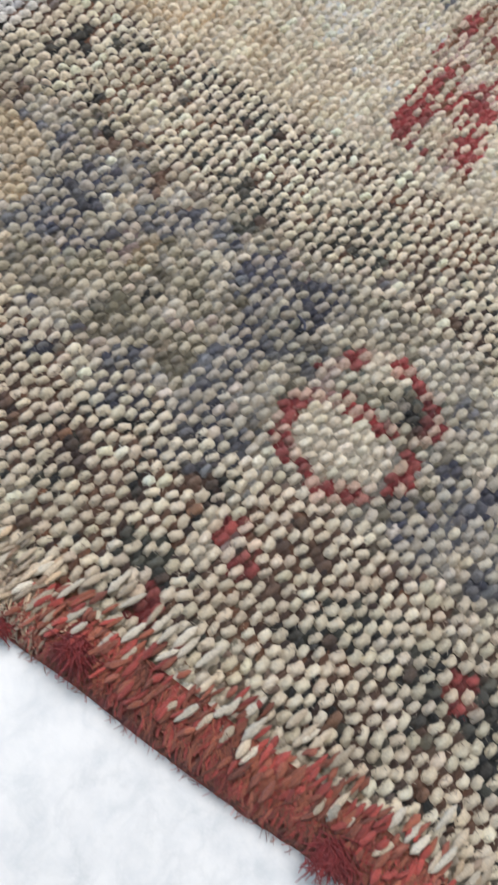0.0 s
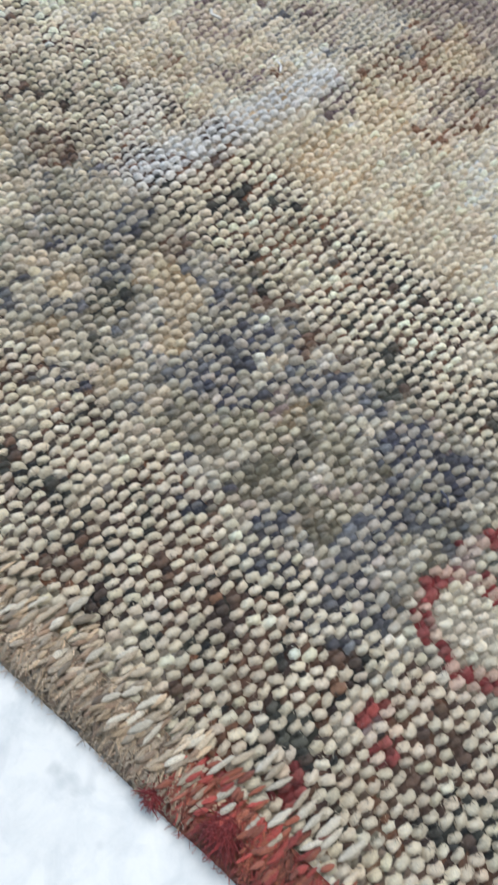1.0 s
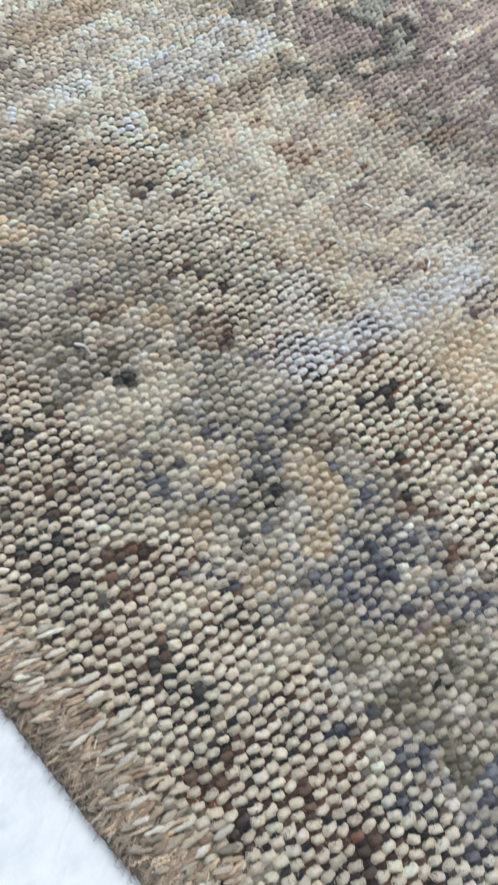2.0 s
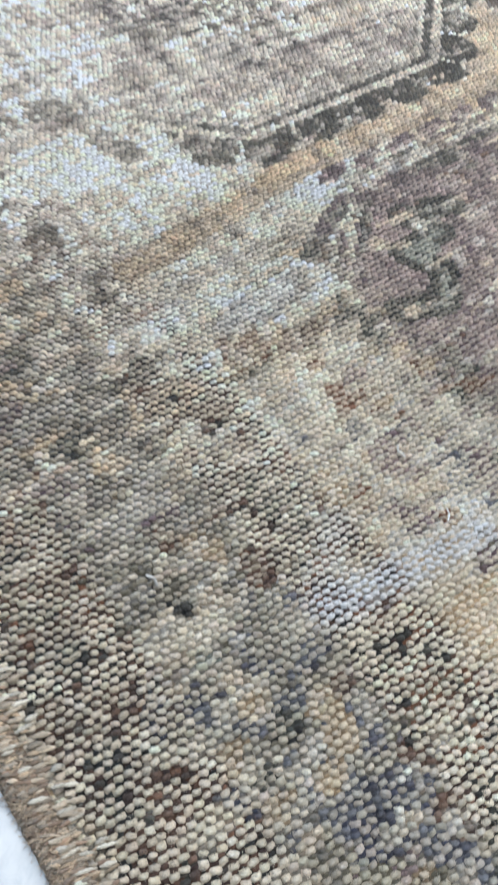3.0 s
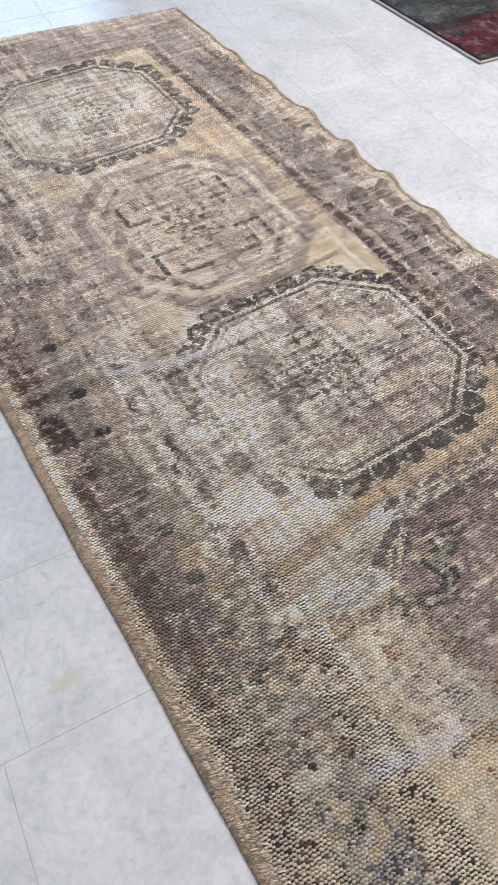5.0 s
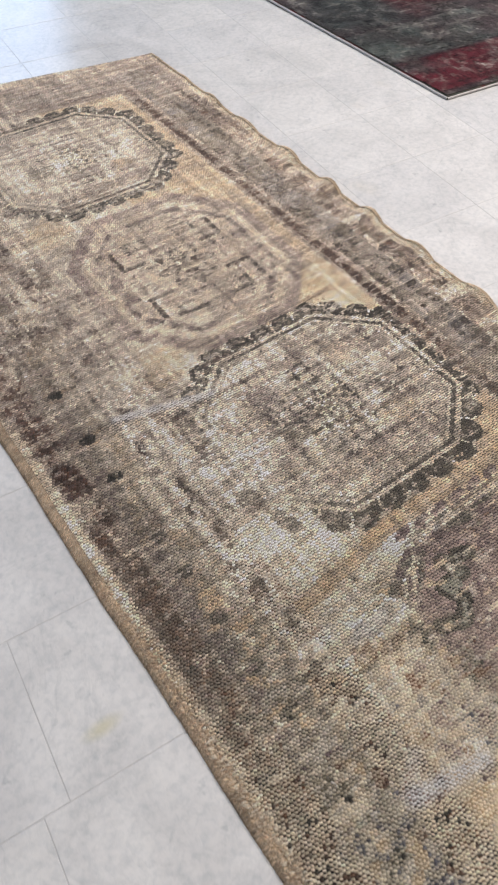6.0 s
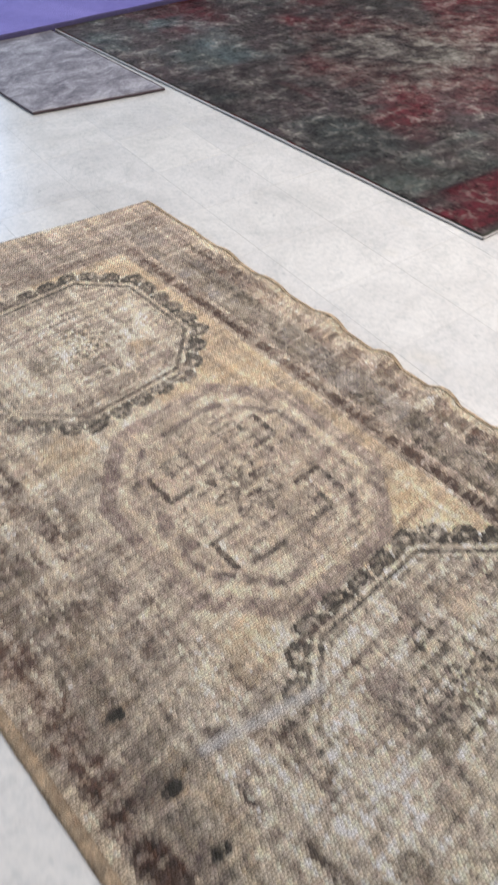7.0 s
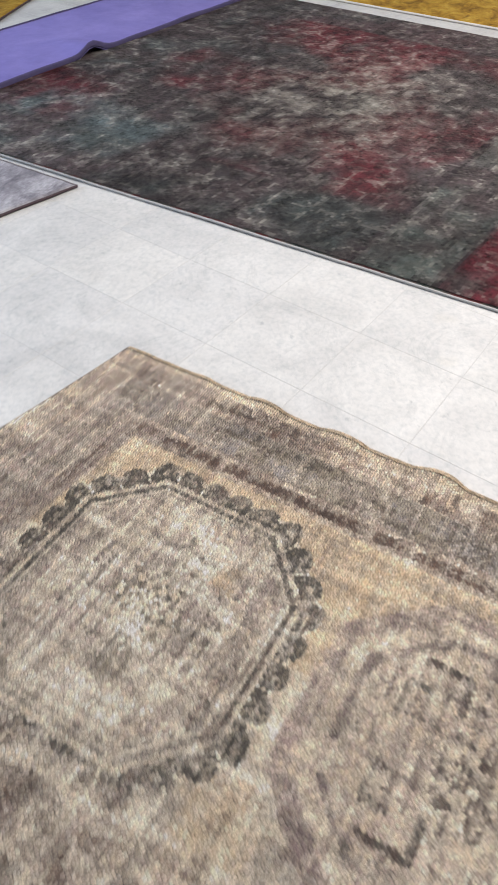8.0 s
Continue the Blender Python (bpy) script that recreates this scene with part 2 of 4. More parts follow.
class Design:
    """The dye of every knot, laid down layer by layer: a layer dyes a share of the knots of an area."""

    def __init__(self, x, y):
        self.x, self.y, self.n = x, y, len(x)
        self.rgb = np.tile(RGB[HUE["cream"]], (self.n, 1))
        self.pale = np.zeros(self.n)
        self.pool, self.turn = {}, 0

    def dice(self, cell=(0.015, 0.0075), loose=0.14):
        """Even chances from 0 to 1 for every knot, alike for close neighbours and more so along the wefts."""
        self.turn = (self.turn + 1) % 11
        key = (self.turn, cell)
        if key not in self.pool:
            clump = soft_noise(self.x, self.y, cell, 300 + self.turn) + loose * rng.random(self.n)
            drawn = 0.30 * soft_noise(self.x, self.y, (0.0075, 0.030), 320 + self.turn) + 0.50 * soft_noise(self.x, self.y, (0.034, 0.0070), 340 + self.turn) + 0.28 * rng.random(self.n)
            mixed = clump + np.clip((self.y - 0.55) / 0.3, 0, 1) * (drawn - clump)
            even = np.empty(self.n)
            even[np.argsort(mixed)] = (np.arange(self.n) + 0.5) / self.n
            self.pool[key] = even
        return self.pool[key]

    def dye(self, share, *names):
        away = np.clip((self.y - 0.55) / 0.3, 0, 1)
        share = np.asarray(share, float)
        w = np.clip((np.clip(share, 0, 1) * 1.08 - self.dice()) / (0.16 + 0.30 * away) + 0.5, 0, 1) * (share > 0.01)
        w = w + 0.3 * away * (np.clip(share, 0, 1) - w)
        w = np.where(share >= 1, np.maximum(w, 0.92), w)
        kinds = np.array([HUE[n] for n in names])
        pick = self.dice((0.026, 0.018), 0.22) * len(names)
        colour = RGB[kinds[np.minimum(pick.astype(int), len(names) - 1)]]
        colour = colour + (0.45 * away)[:, None] * (RGB[kinds].mean(0)[None] - colour)
        self.rgb += w[:, None] * (colour - self.rgb)

    def spot(self, x, y, rx, ry, share, *names):
        d = np.hypot((self.x - x) / rx, (self.y - y) / ry) + 0.5 * (soft_noise(self.x, self.y, 0.012, 5) - 0.5)
        self.dye(1.15 * share * np.clip((1.15 - d) / 0.3, 0, 1), *names)

    def stroke(self, points, wide, share, *names):
        d = np.full(self.n, 9.0)
        for (ax, ay), (bx, by) in zip(points, points[1:]):
            k = np.clip(((self.x - ax) * (bx - ax) + (self.y - ay) * (by - ay)) / ((bx - ax) ** 2 + (by - ay) ** 2 + 1e-9), 0, 1)
            d = np.minimum(d, np.hypot(self.x - ax - k * (bx - ax), self.y - ay - k * (by - ay)))
        self.dye(share * (d < wide), *names)

    # stores a painted streak of glare along a line, for the knot colours
    def glare_streak(self, x0, y0, x1, y1, wide, amount):
        k = np.clip(((self.x - x0) * (x1 - x0) + (self.y - y0) * (y1 - y0)) / ((x1 - x0) ** 2 + (y1 - y0) ** 2), 0, 1)
        d = np.hypot(self.x - x0 - k * (x1 - x0), self.y - y0 - k * (y1 - y0))
        self.pale += amount * np.clip(1.4 - d / wide, 0, 1)


def band(v, a, b, soft=0.006):
    return np.clip((v - a) / soft + 0.5, 0, 1) * np.clip((b - v) / soft + 0.5, 0, 1)


def octagon(x, y, cx, cy, a, b, cut):
    dx, dy = np.abs(x - cx) / a, np.abs(y - cy) / b
    return np.maximum(np.maximum(dx, dy), (dx + dy) / cut)


def green_medallion(d, cx, cy, a, b):
    x, y = d.x, d.y
    step = np.arctan2((y - cy) / b, (x - cx) / a) * 30 / (2 * np.pi)
    leaf = step - np.floor(step)
    lobes = 0.24 * (leaf - 0.5) ** 2 + 0.008
    q = octagon(x, y, cx, cy, a, b, 1.53)
    w = patchy(x, y, (0.07, 0.05), int(cy * 100))
    fleck = patchy(x, y, (0.016, 0.010), 131)
    left = np.clip((0.50 - x) / 0.15, 0, 1)
    d.dye(1.0 * (q + lobes < 1.0), "grey", "cream", "white", "cream", "sand")
    rim = (1.25 - 0.45 * left) * (0.75 + 0.4 * (fleck > 0.36)) * band(q + lobes, 0.865, 1.0, 0.012)
    d.dye(rim * (np.abs(leaf - 0.5) < 0.47 - 0.10 * (q > 0.93)), "green", "olive", "green", "black", "stone")
    d.dye(0.85 * (np.hypot((leaf - 0.42) / 0.13, (q - 0.915) / 0.020) < 1) * (fleck > 0.38), "sand", "grey", "stone")
    d.dye(0.85 * band(q, 0.815, 0.845, 0.008), "cream", "grey", "sand")
    d.dye((1.15 - 0.5 * left) * band(q, 0.780, 0.815, 0.008), "green", "stone", "green")
    d.dye(0.6 * band(q, 0.75, 0.78, 0.01), "cream", "grey")
    d.dye(0.35 * band(q, 0.89, 0.96, 0.02) * (fleck > 0.66), "grey", "sage")
    d.dye(0.65 * band(q, 0.735, 0.76, 0.01) * (fleck > 0.42), "stone", "green")
    # inner figure: stepped squares, a cross bar and a rosette
    s = np.maximum(np.abs(x - cx) / (0.44 * a), np.abs(y - cy) / (0.46 * b))
    d.dye(0.45 * (q < 0.73) * (s > 1.0) * (w > 0.45), "mauve", "stone", "sand")
    d.dye(0.6 * (q < 0.74) * (patchy(x, y, (0.075, 0.012), 141) > 0.55), "stone", "grey", "mauve")
    d.dye(0.8 * band(s, 0.93, 1.03, 0.03) * (fleck > 0.42), "stone", "green", "plum")
    d.dye(0.45 * (s < 0.92) * (w > 0.45), "grey", "mauve", "cream", "white")
    r, ang = np.hypot(x - cx, (y - cy)), np.arctan2(y - cy, x - cx)
    d.dye(0.9 * (r < 0.052 + 0.012 * np.cos(8 * ang)) * (np.cos(ang * 8) * np.cos(r * 210) > 0.05), "green", "stone", "olive")
    d.dye(0.8 * (r < 0.05) * (np.cos(ang * 8) * np.cos(r * 210) < -0.3), "cream", "sand")
    grid = np.cos((x - cx) * 2 * np.pi / 0.060) * np.cos((y - cy) * 2 * np.pi / 0.050)
    d.dye(0.80 * band(r, 0.03, 0.115, 0.02) * (np.abs(grid) < 0.26) * (fleck > 0.44), "green", "stone", "olive")
    d.dye(0.55 * (q < 0.72) * (np.abs(grid) < 0.2) * (w > 0.52), "stone", "green", "mauve")
    d.stroke([(cx - 0.52 * a, cy), (cx - 0.24 * a, cy)], 0.006, 0.6, "stone", "green")
    d.stroke([(cx + 0.24 * a, cy), (cx + 0.52 * a, cy)], 0.006, 0.6, "stone", "green")
    for k in range(4):
        px, py = cx + 0.13 * math.cos(0.8 + k * 1.57), cy + 0.12 * math.sin(0.8 + k * 1.57)
        d.spot(px, py, 0.032, 0.026, 0.6, ("sand", "mauve", "cream", "gold")[k], "grey")
    d.spot(cx - 0.10, cy - 0.02, 0.03, 0.02, 0.55, "olive", "stone")
    d.dye(0.14 * (q < 0.95) * left, "cream", "grey", "white")
    d.dye(0.30 * (q < 0.72) * (patchy(x, y, (0.03, 0.09), 61) > 0.56), "cream", "white")


def mauve_medallion(d, cx, cy, a, b):
    x, y = d.x, d.y
    q = octagon(x, y, cx, cy, a, b, 1.5)
    w = patchy(x, y, 0.05, 77)
    d.dye(0.9 * (q < 1.02), "cream", "grey", "mauve", "sand")
    d.dye((0.15 + 0.9 * w) * band(q, 0.91, 1.03, 0.03), "mauve", "stone", "plum")
    d.dye(0.45 * band(q, 0.82, 0.885, 0.02), "cream", "sand")
    d.dye((0.20 + 0.9 * w) * band(q, 0.74, 0.80, 0.02) * (0.45 + 0.55 * (patchy(x, y, (0.03, 0.02), 153) > 0.45)), "stone", "plum", "green")
    d.dye(0.5 * (q < 0.72) * (w > 0.5), "grey", "cream", "sand")
    for sx, sy in ((1, 1), (-1, 1), (1, -1), (-1, -1)):
        p = lambda u, v: (cx + sx * u, cy + sy * v)
        d.stroke([p(0.075, 0.055), p(0.125, 0.055), p(0.125, 0.115)], 0.0055, 0.85, "umber", "green", "stone")
        d.stroke([p(0.03, 0.13), p(0.085, 0.13)], 0.005, 0.8, "green", "stone", "umber")
        d.stroke([p(0.085, 0.13), p(0.085, 0.10)], 0.005, 1.2, "green", "stone")
        d.spot(cx + sx * 0.155, cy + sy * 0.03, 0.012, 0.022, 0.7, "stone", "mauve")
    r, ang = np.hypot(x - cx, y - cy), np.arctan2(y - cy, x - cx)
    grid = np.cos((x - cx) * 2 * np.pi / 0.052) * np.cos((y - cy) * 2 * np.pi / 0.046)
    d.dye(0.36 * (q < 0.70) * (np.abs(grid) < 0.30) * (patchy(x, y, (0.022, 0.018), 151) > 0.46), "stone", "umber", "green", "plum")
    petal = r / (0.052 + 0.014 * np.cos(8 * ang))
    d.dye(0.62 * band(petal, 0.80, 1.08, 0.05), "umber", "green", "stone")
    d.dye(0.9 * (petal < 0.78), "sand", "cream", "grey")
    d.dye(0.6 * ((np.abs(x - cx) < 0.007) | (np.abs(y - cy) < 0.006)) * (petal < 0.8), "stone", "umber")
    for k in range(8):
        d.spot(cx + 0.027 * math.cos(k * 0.785 + 0.39), cy + 0.025 * math.sin(k * 0.785 + 0.39), 0.007, 0.006, 0.6, "green", "umber")


def left_border(d):
    """The left border past its first rosettes: pale edge, brown outer guard, grey main stripe with a darker streak, pale inner guard with dark rows."""
    x, y = d.x, d.y
    here = np.clip((y - 0.42) / 0.08, 0, 1) * np.clip((1.45 - y) / 0.4, 0, 1)
    patch = patchy(x, y, (0.022, 0.040), 261)
    d.dye(0.9 * here * band(x, 0, 0.040), "cream", "sand", "cream")
    d.dye(0.9 * here * band(x, 0.040, 0.092, 0.012), "stone", "mauve", "cream", "olive")
    d.dye(here * band(x, 0.044, 0.088, 0.012) * (0.55 + 2.6 * (patch - 0.42)), "umber", "brown", "rust", "brown", "black")
    d.dye(0.85 * here * band(x, 0.092, 0.184, 0.012), "stone", "grey", "olive", "stone")
    d.dye(0.75 * here * band(x, 0.096, 0.120, 0.012), "stone", "plum", "stone")
    d.dye(0.55 * here * band(x, 0.142, 0.182, 0.012), "grey", "cream", "sand")
    d.dye(0.6 * here * band(x, 0.10, 0.18, 0.01) * (patchy(x, y, (0.03, 0.05), 267) > 0.57), "olive", "stone", "gold")
    d.dye(0.85 * here * band(x, 0.184, 0.250, 0.012), "cream", "white", "grey", "cream")
    d.dye(here * band(x, 0.186, 0.226, 0.010) * (0.10 + 2.6 * (patchy(x, y, (0.016, 0.030), 269) - 0.46)), "umber", "black", "brown")
    d.dye(0.7 * here * band(x, 0.235, 0.345, 0.03) * (y < 0.86), "cream", "white", "sand", "cream")


def near_marks(d):
    """The single marks of the left border and of the field beside it, where the rug is seen closest."""
    x, y = d.x, d.y
    # rosettes with a dark eye at even steps along the main border
    for fy in (0.575, 0.653, 0.744, 0.836, 0.910, 1.05, 1.146, 1.27):
        d.spot(0.129, fy, 0.026, 0.022, 0.2, "gold", "sand", "rust")
        d.spot(0.129, fy, 0.015, 0.010, 1.1, "green", "black", "green", "olive")
    # the main border: blue-grey round the rosettes, olive between them
    d.dye(0.85 * band(x, 0.092, 0.176) * band(y, 0.225, 0.305, 0.02), "olive", "grey", "stone", "mauve", "olive")
    for sx, sy, rx, ry, share in ((0.150, 0.308, 0.026, 0.018, 1.1), (0.160, 0.290, 0.012, 0.022, 0.8), (0.160, 0.241, 0.012, 0.016, 0.9), (0.141, 0.221, 0.018, 0.010, 0.85),
                                  (0.160, 0.208, 0.010, 0.012, 1.0), (0.118, 0.224, 0.016, 0.010, 0.8), (0.091, 0.216, 0.014, 0.014, 0.9), (0.092, 0.246, 0.012, 0.012, 0.8)):
        d.spot(sx, sy, 1.2 * rx, 1.2 * ry, share, "blue", "navy", "blue", "navy")
    for sx, sy, rx, ry, share in ((0.092, 0.300, 0.012, 0.028, 0.8), (0.088, 0.345, 0.012, 0.020, 0.7), (0.131, 0.404, 0.040, 0.014, 0.9), (0.165, 0.371, 0.014, 0.018, 0.9),
                                  (0.160, 0.335, 0.012, 0.012, 0.9), (0.087, 0.410, 0.012, 0.018, 0.7), (0.131, 0.122, 0.014, 0.016, 0.9), (0.103, 0.124, 0.012, 0.024, 0.8)):
        d.spot(sx, sy, 1.15 * rx, 1.15 * ry, share, "blue", "blue", "navy", "stone")
    d.spot(0.143, 0.425, 0.030, 0.014, 0.7, "olive", "stone", "sage")
    d.spot(0.125, 0.440, 0.034, 0.016, 0.8, "cream", "sand", "olive")
    d.spot(0.110, 0.480, 0.030, 0.024, 0.6, "grey", "olive", "cream")
    d.spot(0.140, 0.520, 0.030, 0.020, 0.5, "stone", "plum", "grey")
    # the rosette with gold petals
    d.spot(0.128, 0.365, 0.030, 0.030, 0.85, "grey", "stone", "blue")
    for px, py in ((0.126, 0.388), (0.153, 0.347), (0.134, 0.336), (0.100, 0.372), (0.107, 0.338), (0.155, 0.366)):
        d.spot(px, py, 0.010, 0.009, 0.8, "gold", "sand", "gold")
    d.spot(0.112, 0.360, 0.012, 0.014, 0.9, "green", "cream", "stone")
    d.spot(0.130, 0.367, 0.013, 0.011, 1.2, "green", "black", "olive")
    d.spot(0.128, 0.460, 0.010, 0.012, 1.2, "black", "green", "olive")
    d.spot(0.140, 0.272, 0.012, 0.010, 0.6, "gold", "olive", "sand")
    # two lobes of red knots, the upper one green inside, the lower one pale
    d.spot(0.112, 0.172, 0.016, 0.024, 1.0, "cream", "sand", "cream")
    d.spot(0.143, 0.168, 0.016, 0.024, 0.9, "olive", "sage", "cream")
    d.stroke([(0.135, 0.178), (0.145, 0.168), (0.140, 0.155)], 0.0045, 0.9, "green", "olive", "black")
    lobe = [(0.131, 0.188), (0.140, 0.193), (0.149, 0.187), (0.158, 0.177), (0.156, 0.163), (0.149, 0.152), (0.142, 0.146), (0.131, 0.154), (0.132, 0.168), (0.132, 0.181)]
    d.stroke(lobe, 0.0034, 0.86, "red", "red")
    d.stroke([(0.131, 0.188), (0.122, 0.195), (0.111, 0.195), (0.104, 0.190), (0.100, 0.182), (0.098, 0.171), (0.102, 0.164), (0.106, 0.156), (0.118, 0.148), (0.127, 0.149)], 0.0034, 0.8, "red", "red")
    # the outer guard stripe
    d.dye(0.8 * band(x, 0.036, 0.090) * band(y, 0.02, 0.186, 0.02), "brown", "olive", "brown", "rust")
    for sx, sy, rx, ry in ((0.060, 0.148, 0.014, 0.012), (0.067, 0.130, 0.010, 0.014), (0.060, 0.112, 0.016, 0.012), (0.052, 0.246, 0.012, 0.014), (0.058, 0.325, 0.012, 0.016),
                           (0.052, 0.400, 0.014, 0.020), (0.060, 0.470, 0.012, 0.016), (0.062, 0.083, 0.018, 0.014)):
        d.spot(sx, sy, rx, ry, 0.95, "black", "green", "black", "umber")
    for sx, sy, rx, ry in ((0.066, 0.265, 0.016, 0.016), (0.068, 0.375, 0.014, 0.018), (0.066, 0.430, 0.014, 0.014), (0.070, 0.510, 0.016, 0.018), (0.054, 0.230, 0.012, 0.010), (0.070, 0.166, 0.018, 0.016)):
        d.spot(sx, sy, rx, ry, 0.85, "brown", "rust", "umber", "brown")
    for sx, sy, rx in ((0.027, 0.222, 0.007), (0.018, 0.221, 0.007), (0.032, 0.199, 0.008), (0.069, 0.206, 0.006), (0.069, 0.187, 0.007), (0.063, 0.179, 0.006), (0.056, 0.204, 0.005), (0.066, 0.100, 0.007)):
        d.spot(sx, sy, rx, rx, 0.8, "red", "red", "rust")
    d.spot(0.047, 0.208, 0.008, 0.010, 0.8, "green", "stone")
    # the inner guard stripe
    for sx, sy, rx, ry in ((0.205, 0.366, 0.010, 0.012), (0.183, 0.322, 0.008, 0.008), (0.189, 0.250, 0.016, 0.024), (0.200, 0.285, 0.012, 0.020), (0.202, 0.215, 0.016, 0.020), (0.208, 0.470, 0.012, 0.030), (0.222, 0.340, 0.008, 0.016)):
        d.spot(sx, sy, rx, ry, 0.7, "black", "umber", "green")
    for sx, sy, rx, ry in ((0.213, 0.384, 0.010, 0.010), (0.173, 0.286, 0.009, 0.010), (0.178, 0.318, 0.008, 0.010), (0.172, 0.440, 0.008, 0.008), (0.170, 0.366, 0.008, 0.008), (0.176, 0.448, 0.010, 0.010), (0.202, 0.572, 0.016, 0.012)):
        d.spot(sx, sy, rx, ry, 0.8, "brown", "rust", "umber", "brown")
    # the field beside it: camel, rust and blue-grey patches and one red figure
    d.spot(0.262, 0.320, 0.034, 0.060, 0.8, "sand", "cream", "gold")
    d.spot(0.283, 0.345, 0.040, 0.016, 0.9, "gold", "gold", "sand")
    d.spot(0.360, 0.333, 0.030, 0.016, 0.8, "gold", "rust", "gold")
    d.spot(0.255, 0.331, 0.016, 0.012, 0.7, "gold", "sand")
    d.spot(0.290, 0.365, 0.018, 0.010, 0.85, "stone", "plum", "olive")
    d.spot(0.362, 0.317, 0.012, 0.010, 0.9, "plum", "umber")
    d.spot(0.311, 0.407, 0.018, 0.014, 0.7, "blue", "grey", "white")
    d.spot(0.278, 0.417, 0.022, 0.014, 0.7, "plum", "stone", "sand")
    d.spot(0.354, 0.388, 0.024, 0.016, 0.7, "grey", "blue", "white")
    d.spot(0.247, 0.447, 0.018, 0.016, 0.7, "gold", "sand", "rust")
    d.spot(0.293, 0.398, 0.008, 0.008, 0.8, "gold", "rust")
    d.spot(0.271, 0.490, 0.026, 0.020, 0.6, "grey", "blue", "cream")
    d.spot(0.273, 0.572, 0.026, 0.012, 0.9, "rust", "brown", "gold")
    d.spot(0.294, 0.552, 0.020, 0.018, 0.8, "gold", "rust", "sand")
    d.spot(0.386, 0.550, 0.020, 0.022, 0.8, "gold", "olive", "gold")
    d.spot(0.275, 0.612, 0.030, 0.016, 0.7, "grey", "blue", "white")
    d.spot(0.345, 0.600, 0.026, 0.016, 0.6, "white", "blue", "grey")
    d.stroke([(0.241, 0.684), (0.322, 0.696), (0.425, 0.709)], 0.013, 1.0, "gold", "gold", "sand")
    d.stroke([(0.349, 0.611), (0.407, 0.643), (0.433, 0.655), (0.484, 0.652), (0.591, 0.647)], 0.0075, 1.1, "green", "stone", "plum")
    d.spot(0.340, 0.602, 0.026, 0.018, 1.0, "white", "white", "grey")
    d.spot(0.240, 0.620, 0.030, 0.022, 1.0, "white", "white", "cream")
    d.spot(0.307, 0.600, 0.024, 0.012, 0.9, "grey", "blue", "white")
    d.spot(0.200, 0.568, 0.020, 0.012, 1.0, "rust", "brown", "gold")
    d.spot(0.262, 0.566, 0.024, 0.010, 1.0, "gold", "rust", "olive")
    d.spot(0.315, 0.563, 0.024, 0.010, 0.9, "olive", "gold", "brown")
    d.spot(0.375, 0.563, 0.016, 0.020, 0.8, "gold", "olive", "sand")
    d.spot(0.307, 0.509, 0.024, 0.018, 0.7, "rust", "sand", "mauve")
    d.spot(0.296, 0.449, 0.020, 0.020, 0.8, "plum", "stone", "mauve")
    d.stroke([(0.363, 0.578), (0.361, 0.490), (0.365, 0.426)], 0.012, 0.6, "green", "stone", "cream")
    d.stroke([(0.318, 0.798), (0.298, 0.860), (0.277, 0.925)], 0.012, 0.5, "green", "stone", "olive")
    d.spot(0.300, 0.215, 0.048, 0.020, 1.0, "red", "rust", "red")
    d.spot(0.268, 0.208, 0.016, 0.016, 0.75, "red", "red", "sand")
    d.spot(0.245, 0.200, 0.018, 0.018, 0.35, "red", "rust")
    # the zigzag figure at the tip of the mauve field
    d.spot(0.462, 0.566, 0.085, 0.058, 1.1, "mauve", "mauve", "plum", "mauve")
    zigzag = [(0.515, 0.602), (0.466, 0.616), (0.480, 0.584), (0.434, 0.584), (0.450, 0.551), (0.424, 0.526), (0.389, 0.540)]
    d.stroke(zigzag, 0.0125, 1.3, "black", "black", "green")
    d.stroke(zigzag, 0.0042, 1.3, "sage", "stone", "sage")
    d.spot(0.456, 0.576, 0.011, 0.009, 1.1, "sage", "stone")
    # single knots set apart
    for sx, sy, r, hue in ((0.151, 0.300, 0.0045, "white"), (0.053, 0.288, 0.0045, "white"), (0.127, 0.264, 0.0040, "black"), (0.181, 0.321, 0.0045, "black"), (0.202, 0.570, 0.0050, "black")):
        d.spot(sx, sy, r, r, 1.0, hue)


